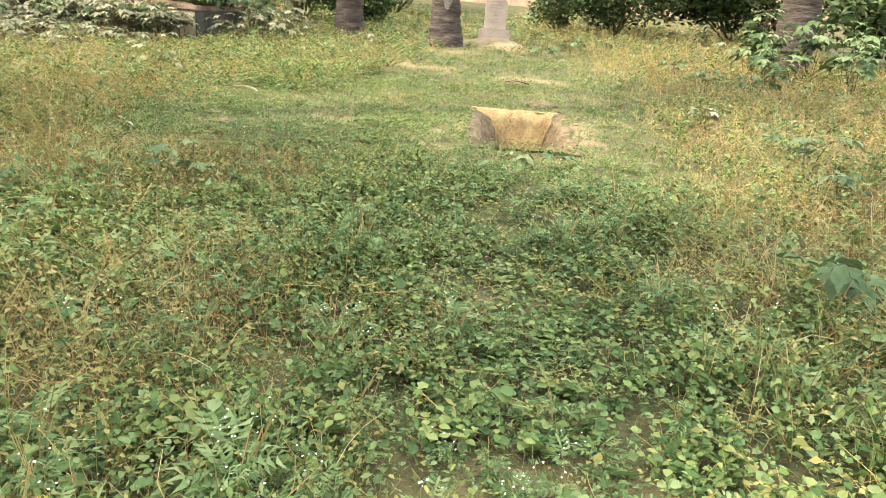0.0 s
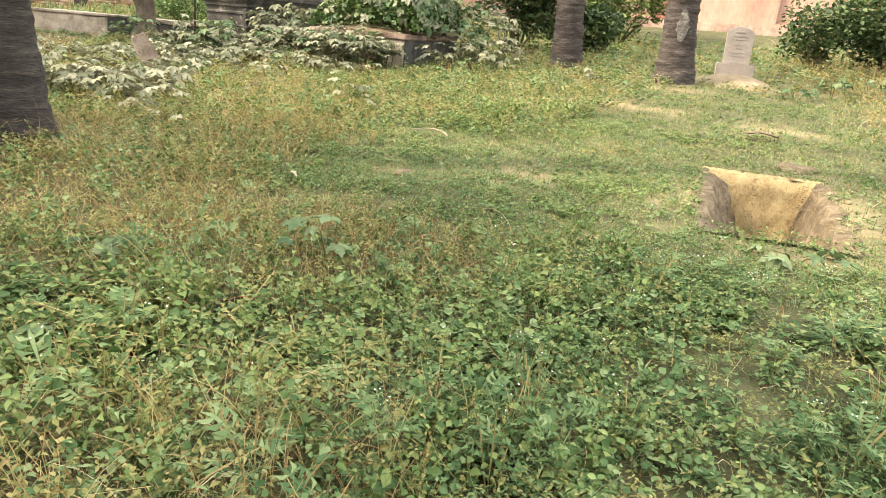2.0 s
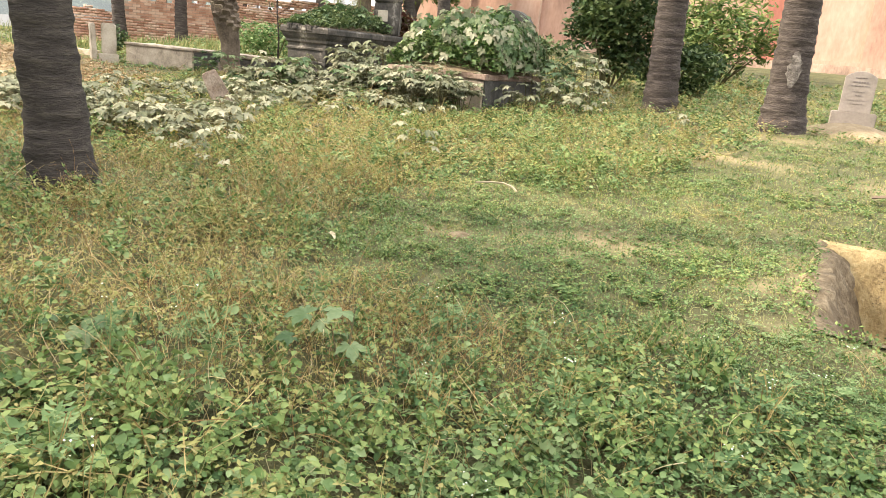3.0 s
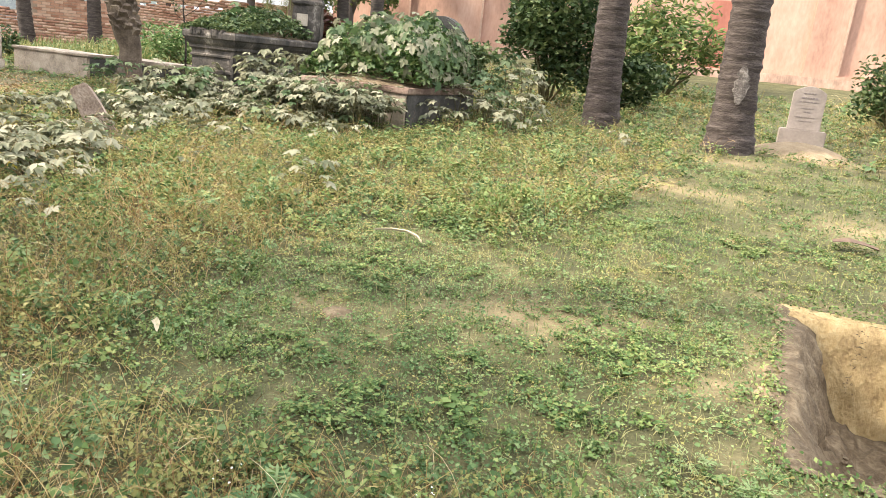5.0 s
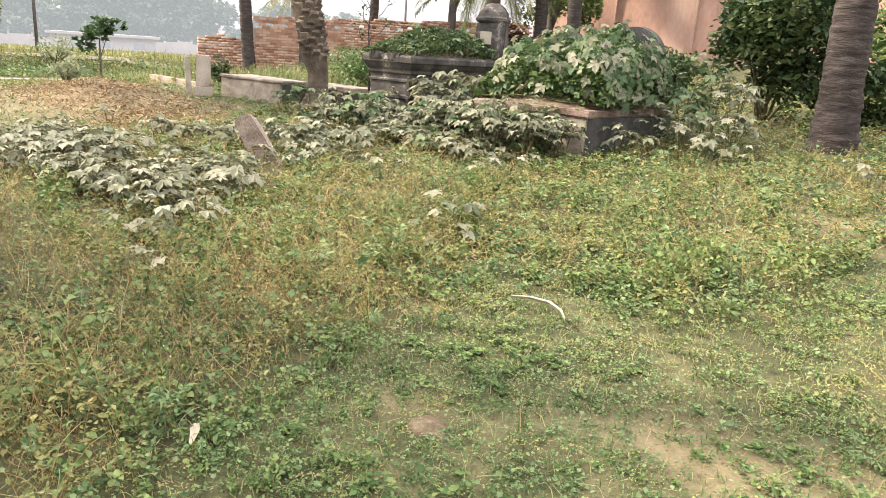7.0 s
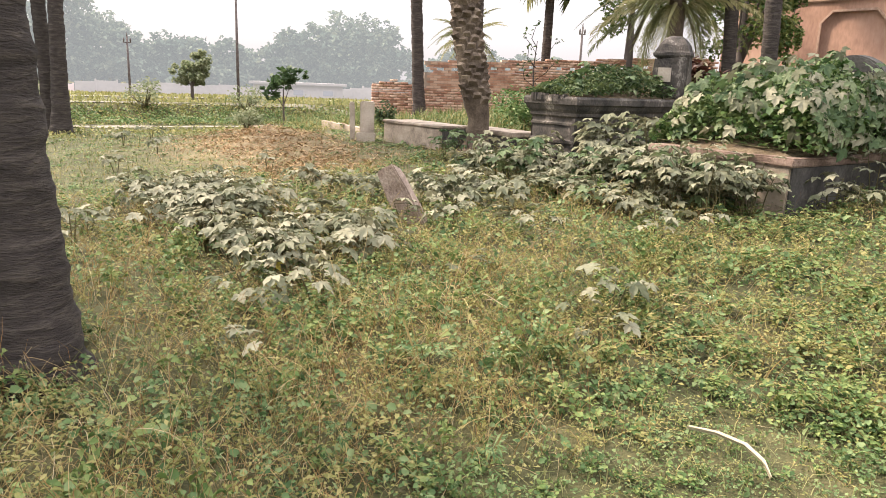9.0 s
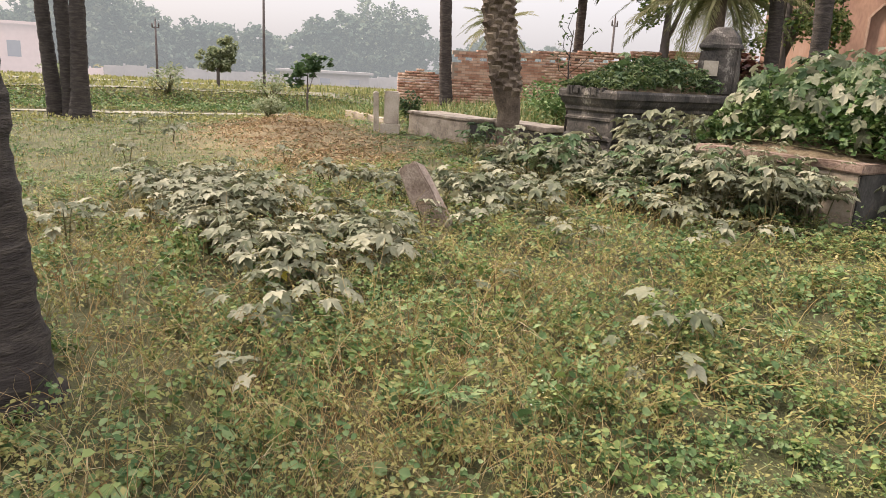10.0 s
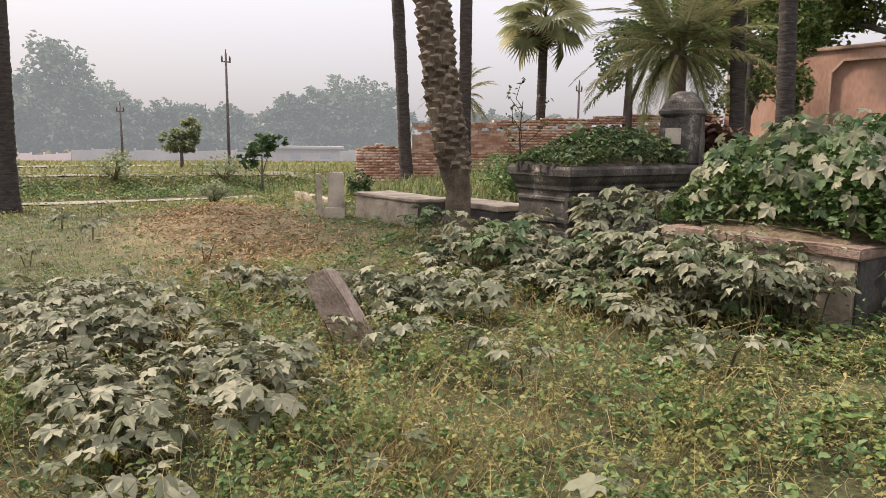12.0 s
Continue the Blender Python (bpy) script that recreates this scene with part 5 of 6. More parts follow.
def far_tree(x, y, h, w, seed):
    rr = random.Random(seed)
    z = gz(x, y)
    blobs = [(rr.uniform(-0.5, 0.5) * w, rr.uniform(-0.5, 0.5) * w, h * rr.uniform(0.14, 0.78), w * rr.uniform(0.38, 0.6), h * rr.uniform(0.16, 0.26)) for _ in range(9)]
    blobs.append((0, 0, h * 0.82, w * 0.4, h * 0.18))
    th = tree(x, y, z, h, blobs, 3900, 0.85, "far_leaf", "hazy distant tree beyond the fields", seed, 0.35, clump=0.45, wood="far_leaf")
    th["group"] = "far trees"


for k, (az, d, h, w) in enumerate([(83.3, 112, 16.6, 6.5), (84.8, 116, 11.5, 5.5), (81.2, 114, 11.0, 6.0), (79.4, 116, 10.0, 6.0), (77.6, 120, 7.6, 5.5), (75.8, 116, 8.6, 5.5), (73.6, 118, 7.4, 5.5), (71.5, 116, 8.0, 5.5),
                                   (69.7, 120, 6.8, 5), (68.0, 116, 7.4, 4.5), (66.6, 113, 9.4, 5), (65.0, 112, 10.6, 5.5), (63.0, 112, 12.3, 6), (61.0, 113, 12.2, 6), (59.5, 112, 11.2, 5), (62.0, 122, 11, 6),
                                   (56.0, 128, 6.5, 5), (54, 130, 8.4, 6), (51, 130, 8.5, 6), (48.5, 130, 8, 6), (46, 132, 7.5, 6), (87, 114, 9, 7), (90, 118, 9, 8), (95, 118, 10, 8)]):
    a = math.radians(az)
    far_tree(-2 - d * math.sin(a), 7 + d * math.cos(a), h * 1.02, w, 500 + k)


def far_wall(x0, y0, x1, y1, h, mat, label):
    n = 14
    w = thing("boundary_wall", x0, y0, gz(x0, y0) - 0.1, label, "wall")
    L, a = math.hypot(x1 - x0, y1 - y0), math.degrees(math.atan2(y1 - y0, x1 - x0))
    w.matrix_world = pose(x0, y0, gz(x0, y0) - 0.1, 0, 0, a)
    for i in range(n):
        part("wall_panel", box(L * i / n, 0, 0, L * (i + 1) / n - 0.15, 0.2, h * (0.92 + 0.08 * math.sin(i * 2.1))), mat, w)
        part("wall_post", box(L * (i + 1) / n - 0.15, -0.08, 0, L * (i + 1) / n, 0.28, h + 0.12), mat, w)


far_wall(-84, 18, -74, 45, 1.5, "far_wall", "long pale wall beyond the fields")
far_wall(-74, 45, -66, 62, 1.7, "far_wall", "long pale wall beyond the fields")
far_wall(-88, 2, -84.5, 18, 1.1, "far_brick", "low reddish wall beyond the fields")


def far_building(x, y, w, d, h, a, mat, label, roof=True):
    th = thing("farm_building", x, y, gz(x, y) - 0.2, label, "building", rz=a)
    part("wall", box(-w / 2, -d / 2, 0, w / 2, d / 2, h, 0.02), mat, th)
    part("roof", box(-w / 2 - 0.4, -d / 2 - 0.4, h, w / 2 + 0.4, d / 2 + 0.4, h + 0.25, 0.02), mat, th)
    for k in range(3):
        u = -w / 2 + w * (k + 0.5) / 3
        part("window", box(u - 0.5, -d / 2 - 0.03, h * 0.4, u + 0.5, -d / 2 + 0.05, h * 0.7), "far_dark", th)
    return th


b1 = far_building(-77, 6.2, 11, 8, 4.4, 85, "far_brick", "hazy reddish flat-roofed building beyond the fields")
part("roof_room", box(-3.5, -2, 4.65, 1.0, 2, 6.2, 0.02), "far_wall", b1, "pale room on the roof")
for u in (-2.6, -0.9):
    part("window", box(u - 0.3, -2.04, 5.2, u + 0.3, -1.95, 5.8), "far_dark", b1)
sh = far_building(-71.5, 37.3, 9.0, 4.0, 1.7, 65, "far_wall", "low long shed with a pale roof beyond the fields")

# ---- low vegetation ----
WALKED = np.array([(0.24, 0.4), (0.15, 1.5), (-0.1, 2.6), (-0.18, 4.0), (-0.4, 4.8), (-0.9, 5.4), (-1.5, 6.0), (-2.1, 6.8)])


def walk_distance(x, y):
    d = np.full(np.shape(x), 1e9)
    for a, b in zip(WALKED, WALKED[1:]):
        t = np.clip(((x - a[0]) * (b[0] - a[0]) + (y - a[1]) * (b[1] - a[1])) / np.sum((b - a) ** 2), 0, 1)
        d = np.minimum(d, np.hypot(x - a[0] - t * (b[0] - a[0]), y - a[1] - t * (b[1] - a[1])))
    return d


def solid(x, y):
    """True where a thing stands, so that nothing grows through it."""
    m = (x > PIT[0] - 0.01) & (x < PIT[2] + 0.01) & (y > PIT[1] - 0.01) & (y < PIT[3] + 0.01)
    for x0, y0, x1, y1 in ((-6.05, 11.95, -4.36, 14.4), (-8.55, 12.05, -7.25, 14.85), (-12.8, 12.38, -10.82, 13.12), (-11.2, 12.9, -9.4, 13.6), (0.15, 15.1, 0.9, 15.5)):
        m |= (x > x0) & (x < x1) & (y > y0) & (y < y1)
    for cx, cy, r in ((-5.05, 5.75, 0.33), (-2.42, 14.9, 0.36), (-0.45, 14.04, 0.38), (-9.95, 12.62, 0.3)):
        m |= np.hypot(x - cx, y - cy) < r
    return m


def cropped(x, y):
    """1 where the grass is grazed short, round the open grave and the marked palm."""
    a = smooth01(-3.3, -2.3, x - 0.35 * waves(x, y)) * smooth01(5.0, 5.9, y + 0.3 * waves(x, y)) * smooth01(2.6, 1.7, x - 0.4 * waves(y, x)) * smooth01(8.9, 8.0, y + 0.4 * waves(x, y, 1.4) - 0.6 * smooth01(-1.6, -0.2, x) * 9)
    b = smooth01(-0.35, 0.1, x + 0.2 * waves(x, y, 2)) * smooth01(1.25, 0.9, x + 0.15 * waves(y, x, 2)) * smooth01(4.9, 5.4, y) * 0.6
    c = smooth01(-9, -10.5, x + 0.4 * waves(x, y)) * smooth01(12.3, 11.6, y) * smooth01(5.5, 7.0, y) * 0.9
    return np.clip(np.maximum(np.maximum(a, b), c), 0, 1)


def lush(x, y):
    """1 where taller, larger-leaved green weeds crowd together."""
    p = smooth01(-2.5, -3.3, x + 0.3 * waves(x, y)) * smooth01(6.3, 7.2, y) * smooth01(10.8, 9.6, y) * smooth01(-6.5, -5.2, x)
    q = smooth01(-0.1, -0.7, x + 0.25 * waves(x, y, 1.5)) * smooth01(4.4, 3.6, y + 0.3 * waves(y, x))
    return np.clip(np.maximum(0.75 * p, 0.6 * q) * (0.5 + 0.5 * np.clip(1.4 * waves(x, y, 2.6) + 0.4, -0.4, 1)), 0, 1)


def dryness(x, y):
    d = 0.35 + 0.34 * waves(x, y, 0.8) + 0.28 * waves(x, y, 2.3)
    d = d + 0.35 * smooth01(-0.7, -1.4, x) * smooth01(3.7, 4.4, y) * smooth01(6.0, 5.0, y)
    d = d + 0.45 * smooth01(1.1, 2.0, x) * smooth01(1.5, 4.0, y)
    d = d + 0.35 * smooth01(-2.4, -3.4, x) * smooth01(4.8, 5.6, y) * smooth01(9.5, 8.0, y)
    d = d + 0.30 * np.exp(-((x + 6.0) / 1.4) ** 2 - ((y - 10.4) / 0.5) ** 2)
    d = d + 0.45 * np.exp(-((x + 0.9) / 0.45) ** 2 - ((y - 2.9) / 0.7) ** 2) + 0.4 * np.exp(-((x + 0.95) / 0.4) ** 2 - ((y - 5.0) / 0.35) ** 2)
    d = d - 0.30 * np.exp(-((x - 0.45) / 0.7) ** 2) * smooth01(6, 4.5, y) - 0.3 * np.exp(-((x + 1.1) / 0.8) ** 2 - ((y - 4.0) / 0.45) ** 2)
    return np.clip(d - 0.14 * lush(x, y), 0, 1)


def tallness(x, y):
    h = 0.17 + 0.05 * waves(x, y, 1.3) + 0.05 * waves(x, y, 4.1) + 0.07 * np.clip(1.6 * waves(x + 3, y, 1.1), 0, 1)
    h = h + 0.06 * smooth01(1.2, 2.2, x) + lush(x, y) * 0.07 * waves(x, y, 3.3) + 0.05 * smooth01(-2.6, -4, x) * smooth01(10.5, 9, y)
    h = h * (1 - 0.45 * np.exp(-((x - 0.55) / 0.5) ** 2) * smooth01(6.5, 5.5, y))
    h = h * (1 - 0.75 * smooth01(-9.5, -11, x) * smooth01(13, 12, y))
    return h * (1 - 0.78 * cropped(x, y)) * (1 - 0.7 * bare(x, y))


def scatter(x0, y0, x1, y1, density, step=0.2):
    """Points over a stretch of the plan; density(x, y) is their number on a square metre."""
    cxs, cys = np.meshgrid(np.arange(x0, x1, step) + step / 2, np.arange(y0, y1, step) + step / 2)
    cxs, cys = cxs.ravel(), cys.ravel()
    seen = 0.20 + 0.80 * smooth01(-1.5, 0.3, 0.8 + 0.66 * cys - cxs) * np.maximum(smooth01(-1.5, 0.3, cxs + 0.6 + 0.82 * cys), smooth01(3.8, 5.0, cys))
    n = rng.poisson(np.clip(density(cxs, cys), 0, None) * step * step * seen)
    x = np.repeat(cxs, n) + rng.uniform(-step / 2, step / 2, n.sum())
    y = np.repeat(cys, n) + rng.uniform(-step / 2, step / 2, n.sum())
    ok = ~solid(x, y)
    return x[ok], y[ok]


def thin(x, y, near=2.2, power=1.5):
    return 1.0 / (1 + (walk_distance(x, y) / near) ** power)


FIELD = (-20.0, -1.5, 8.0, 23.0)


def stuff(name, me, mat, label):
    tagged(part(name, me, mat), label, "ground cover", kind="stuff")


def grow(count, length, width, choose, per=12, grow_far=0.085, tilt=0.5, loose=0.05, rounded=False):
    """A low mat: clumps of small leaves that thin out downwards."""
    px, py = scatter(*FIELD, lambda a, b: count / per * thin(a, b, 2.4, 1.6) * (1 + 0.35 * cropped(a, b)) * choose(a, b))
    n = rng.poisson(per, len(px)) + 2
    far = 1 + grow_far * walk_distance(px, py)
    tall = tallness(px, py) * rng.uniform(0.45, 1.1, len(px))
    wide = loose * far * rng.uniform(0.7, 1.5, len(px))
    rep = lambda v: np.repeat(v, n)
    m = int(n.sum())
    ang, rad = rng.uniform(0, 2 * np.pi, m), np.abs(rng.normal(0, 1, m))
    x, y = rep(px) + np.cos(ang) * rad * rep(wide), rep(py) + np.sin(ang) * rad * rep(wide)
    h = rep(tall) * rng.random(m) ** 0.6 * np.exp(-0.16 * rad * rad)
    ok = ~solid(x, y)
    k = (rep(far * (1 - 0.48 * cropped(px, py))) * rng.lognormal(-0.08, 0.3, m))[ok]
    p = np.stack([x, y, ground_z(x, y) + 0.008 + h], -1)[ok]
    return leaves(p, length * k, width * k, tilt, rounded=rounded)


def ovate(L, W, fold=0.14, droop=0.15):
    """A folded egg-shaped leaf along x: two four-cornered halves."""
    v = np.array([(0, 0, 0), (0.42 * L, -0.5 * W, fold * W), (0.80 * L, -0.32 * W, fold * W - droop * L * 0.4), (L, 0, -droop * L),
                  (0.42 * L, 0.5 * W, fold * W), (0.80 * L, 0.32 * W, fold * W - droop * L * 0.4)])
    return v, np.array([(0, 1, 2, 3), (0, 3, 5, 4)])


def cut_leaf(L, W, pairs=4):
    """A leaf cut to the midrib into narrow lobes."""
    v, f = [], []
    for k in range(pairs):
        t, w = 0.22 + 0.66 * k / pairs, W * (0.65 + 0.35 * math.sin(math.pi * (k + 0.6) / pairs))
        for s in (-1, 1):
            i = len(v)
            v += [(t * L, 0, 0), ((t + 0.10) * L, s * w * 0.28, 0.02 * L), ((t + 0.26) * L, s * w * 0.5, -0.03 * L), ((t + 0.03) * L, s * w * 0.42, 0.0)]
            f.append((i, i + 1, i + 2, i + 3))
    i = len(v)
    v += [(0.78 * L, -0.05 * L, 0), (1.0 * L, 0, -0.05 * L), (0.78 * L, 0.05 * L, 0), (0, 0, -0.01)]
    f.append((i, i + 1, i + 2, i + 3))
    v = np.array(v)
    v[:, 2] -= 0.25 * v[:, 0] ** 2 / L
    return v, np.array(f)


def turned(v, yaw, pitch, roll, at):
    m = np.array((Matrix.Rotation(yaw, 3, "Z") @ Matrix.Rotation(pitch, 3, "Y") @ Matrix.Rotation(roll, 3, "X")))
    return v @ m.T + np.asarray(at)


def gather(pieces):
    v, f, n = [], [], 0
    for a, b in pieces:
        v.append(a)
        f.append(b + n)
        n += len(a)
    return np.concatenate(v), np.concatenate(f)


def ribbon(pts, w0, w1):
    """A thin stem as a strip that turns a little on its way."""
    p = np.asarray(pts, float)
    n = len(p)
    d = np.gradient(p, axis=0)
    s = np.cross(d, (0.31, 0.47, 0.55))
    s /= np.linalg.norm(s, axis=1)[:, None]
    w = np.linspace(w0, w1, n)[:, None] / 2
    v = np.concatenate([p - s * w, p + s * w])
    f = np.array([(i, i + 1, n + i + 1, n + i) for i in range(n - 1)])
    return v, f


def weed_shape(seed, stems, height, nodes, leaf, wide, lean, arch, low=0.25):
    """One leafy weed: arching stems with leaves in opposite pairs. Gives its leaves and its stems."""
    r = random.Random(seed)
    lv, st = [], []
    for k in range(stems):
        yaw, l, h = r.uniform(0, 6.28), r.uniform(0.2, 1) * lean, height * r.uniform(0.6, 1.05)
        u = Vector((math.cos(yaw), math.sin(yaw), 0))
        sway = r.uniform(-0.5, 0.5)
        side = Vector((-u.y, u.x, 0))
        at = lambda t: u * (l * h * (t + arch * t * t)) + side * (sway * l * h * math.sin(3 * t)) + Vector((0, 0, h * (t - 0.42 * arch * l * t * t)))
        st.append(ribbon([tuple(at(t)) for t in np.linspace(-0.06, 1, 4)], 0.0036, 0.0016))
        for j in range(nodes):
            t = low + (1 - low) * (j + 0.5 * r.random()) / max(1, nodes - 0.6)
            for s in (0, math.pi):
                if r.random() < 0.9:
                    L = leaf * r.uniform(0.6, 1.25) * (0.7 + 0.3 * math.sin(math.pi * min(1, t)))
                    v, f = ovate(L, L * wide * r.uniform(0.85, 1.1), 0.16, r.uniform(0, 0.35))
                    lv.append((turned(v, yaw + s + 1.57 * (j % 2) + r.uniform(-0.5, 0.5), r.uniform(-0.55, 0.5), r.uniform(-0.5, 0.5), at(min(t, 1.0))), f))
    return gather(lv), gather(st)


def feather_shape(seed, count, leaf, height):
    r = random.Random(seed)
    lv, st, fl = [], [], []
    for k in range(count):
        yaw, z = r.uniform(0, 6.28), height * r.random() ** 1.3
        v, f = cut_leaf(leaf * r.uniform(0.6, 1.15), leaf * 0.75)
        q = 0.02 * r.random()
        lv.append((turned(v, yaw, r.uniform(-0.75, 0.15), r.uniform(-0.3, 0.3), (q * math.cos(yaw), q * math.sin(yaw), z)), f))
    for k in range(3):
        yaw = r.uniform(0, 6.28)
        tip = Vector((math.cos(yaw) * 0.06, math.sin(yaw) * 0.06, height * 1.35))
        st.append(ribbon([(0, 0, -0.01), tuple(tip * 0.5 + Vector((0, 0, 0.02))), tuple(tip)], 0.004, 0.002))
    return gather(lv), gather(st)


def plant_out(shapes, x, y, wide, tall):
    """Sets the shapes out over the plan, each turned and sized; gives the arrays of all leaves and all stems."""
    pick, yaw, z = rng.integers(0, len(shapes), len(x)), rng.uniform(0, 2 * np.pi, len(x)), ground_z(x, y)
    out = []
    for which in (0, 1):
        vs, fs, n = [], [], 0
        for k, shape in enumerate(shapes):
            v, f = shape[which]
            m = pick == k
            c, s = np.cos(yaw[m])[:, None], np.sin(yaw[m])[:, None]
            px = (v[:, 0] * c - v[:, 1] * s) * wide[m][:, None] + x[m][:, None]
            py = (v[:, 0] * s + v[:, 1] * c) * wide[m][:, None] + y[m][:, None]
            pz = v[:, 2] * tall[m][:, None] + z[m][:, None]
            q = np.stack([px, py, pz], -1).reshape(-1, 3)
            g = (f[None] + (np.arange(m.sum()) * len(v))[:, None, None]).reshape(-1, 4) + n
            vs.append(q)
            fs.append(g)
            n += len(q)
        out.append((np.concatenate(vs), np.concatenate(fs)))
    return out


STEMS = []


def sow(name, shapes, nominal, count, choose, mat, label, near=2.3, power=1.5, grow_far=0.075, rise=1.0, flat=0.45):
    x, y = scatter(*FIELD, lambda a, b: count * thin(a, b, near, power) * choose(a, b))
    far = 1 + grow_far * walk_distance(x, y)
    size = far * rng.lognormal(-0.05, 0.22, len(x)) * (1 + 0.18 * lush(x, y))
    tall = np.clip((tallness(x, y) * rise * rng.uniform(0.7, 1.3, len(x)) + 0.012) / nominal, 0.12, 2.0) * (1 + 0.3 * (far - 1))
    leafy, stems = plant_out(shapes, x, y, size * (1 - 0.3 * cropped(x, y)), np.maximum(tall, flat * 0.3))
    stuff(name, fast_mesh(name, *leafy), mat, label)
    if len(stems[0]) and nominal > 0.06:
        STEMS.append(stems)
    return x, y, tall * nominal


green = lambda x, y: (1 - 0.55 * np.exp(-((x - 0.6) / 0.6) ** 2) * smooth01(6.5, 5.5, y)) * np.clip(1.2 - 1.2 * dryness(x, y), 0.12, 1) * (1 - 0.75 * bare(x, y)) * (0.35 + 0.65 * smooth01(-0.5, 0.0, waves(x, y, 1.9) + 0.3 * waves(x, y, 5.0)))
sunny = lambda x, y: np.clip(0.25 + 0.3 * lush(x, y) + 0.6 * dryness(x, y) + 0.6 * smooth01(7.2, 9.0, y + 0.3 * waves(x, y)), 0, 1.2) * (1 - 0.75 * bare(x, y))
clumps = lambda x, y: smooth01(0.0, 0.5, waves(x + 3, y, 1.1) * 1.3 + waves(x, y + 2, 2.7) * 0.7)
ROUND = [weed_shape(700 + k, 5, 0.16, 4, 0.034, 0.82, 0.75, 0.5) for k in range(7)]
WIRY = [weed_shape(720 + k, 5, 0.20, 5, 0.022, 0.50, 0.85, 1.0, 0.3) for k in range(7)]
LOW = [weed_shape(740 + k, 6, 0.05, 3, 0.019, 0.75, 1.8, 0.4, 0.1) for k in range(6)]
CUT = [feather_shape(760 + k, 9, 0.085, 0.13) for k in range(6)]
# a close mat of small leaves under the taller weeds
stuff("weed_mat", grow(2450, 0.0255, 0.0215, lambda x, y: np.clip(green(x, y) + 0.15, 0, 1) * (1 - 0.3 * smooth01(7.5, 9.5, y)), rounded=True), "feather", "close mat of small green leaves")
stuff("yellow_mat", grow(1650, 0.023, 0.013, lambda x, y: sunny(x, y)), "weed_yellow", "close mat of yellow-green leaves in the sun")
stuff("feathery_mat", grow(5200, 0.024, 0.0075, lambda x, y: (0.3 + clumps(x, y)) * (0.25 * np.exp(-((x - 0.2) / 3.0) ** 2) + 0.9 * np.exp(-((x - 0.6) / 1.0) ** 2) * smooth01(7, 5.5, y)) * (1 - bare(x, y)), 16, loose=0.06), "feather", "mat of fine blue-green cut leaves")
sow("leafy_weeds", ROUND, 0.16, 92, lambda x, y: green(x, y) * (1 - 0.85 * cropped(x, y)) * (1 - 0.45 * smooth01(7.5, 9.5, y)), "weed", "dense round-leaved green weeds", near=2.2, power=1.8)
sow("yellowing_weeds", WIRY, 0.20, 50, lambda x, y: sunny(x, y) * (1 - 0.75 * cropped(x, y)), "weed_yellow", "wiry yellow-green weeds with small leaves", near=2.0, power=1.8, rise=1.25)
sow("creeping_weeds", LOW, 0.05, 170, lambda x, y: cropped(x, y) * (0.35 + 0.65 * clumps(x, y)) * (1 - 0.6 * bare(x, y)), "weed", "small creeping weeds in the grazed grass", near=2.2, power=1.8, rise=0.9)
# bright low clumps of larger leaves in the grazed grass
spots = [(-0.73, 7.1, 0.30), (-0.5, 7.0, 0.25), (-1.57, 5.84, 0.3), (-1.2, 5.95, 0.28), (-2.2, 7.3, 0.35), (-0.74, 6.2, 0.25), (-2.0, 6.1, 0.25), (-0.3, 5.6, 0.3), (0.3, 5.3, 0.25), (-0.9, 9.2, 0.3), (-1.9, 9.0, 0.3), (0.2, 9.4, 0.3)]
near_spot = lambda x, y: np.clip(sum(np.exp(-((x - a) ** 2 + (y - b) ** 2) / (2 * (0.55 * q) ** 2)) for a, b, q in spots), 0, 1)
sow("bright_weeds", ROUND, 0.16, 95, lambda x, y: near_spot(x, y), "weed", "bright low leafy weeds in the grazed grass", near=6.0, rise=1.6)
fx, fy, fh = sow("feathery_weeds", CUT, 0.13, 60, lambda x, y: (0.12 + clumps(x, y)) * (0.28 * np.exp(-((x - 0.2) / 3.0) ** 2) + 0.8 * np.exp(-((x - 0.5) / 0.9) ** 2) * smooth01(7, 5.5, y)) * (1 - 0.7 * cropped(x, y)) * (1 - bare(x, y)), "feather", "feathery blue-green weeds with cut leaves", rise=1.15)
sv, sf = gather(STEMS)
stuff("weed_stems", fast_mesh("weed_stems", sv, sf), "wiry", "thin tan and green stems of the weeds")


def stalks(x, y, length, width, sprawl):
    """Long thin stalks that rise, curve over and tangle; each a strip in six pieces."""
    n, k = len(x), 7
    yaw, curl = rng.uniform(0, 2 * np.pi, n), rng.normal(0, 2.2, n)
    pitch = 1.45 - np.abs(rng.normal(0, sprawl, n))
    fall = np.abs(rng.normal(0, 1.3, n)) + 0.3
    p = np.stack([x, y, ground_z(x, y) - 0.01], -1)
    rows, s = [p], length / (k - 1)
    for j in range(k - 1):
        t = j / (k - 2)
        a, e = yaw + curl * t, pitch - fall * t * t
        p = p + np.stack([np.cos(a) * np.cos(e), np.sin(a) * np.cos(e), np.sin(e)], -1) * s[:, None]
        p[:, 2] = np.maximum(p[:, 2], ground_z(p[:, 0], p[:, 1]) + 0.015)
        rows.append(p)
    P = np.stack(rows, 1)
    turn = rng.uniform(0, np.pi, n)
    side = np.stack([np.cos(turn), np.sin(turn), rng.normal(0, 0.5, n)], -1)
    w = np.broadcast_to(width, n)[:, None, None] * np.linspace(1, 0.45, k)[None, :, None] / 2
    v = np.concatenate([P - side[:, None] * w, P + side[:, None] * w], 1)
    f = np.array([(i, i + 1, k + i + 1, k + i) for i in range(k - 1)])
    f = (f[None] + (np.arange(n) * 2 * k)[:, None, None]).reshape(-1, 4)
    return fast_mesh("stalks", v.reshape(-1, 3), f)


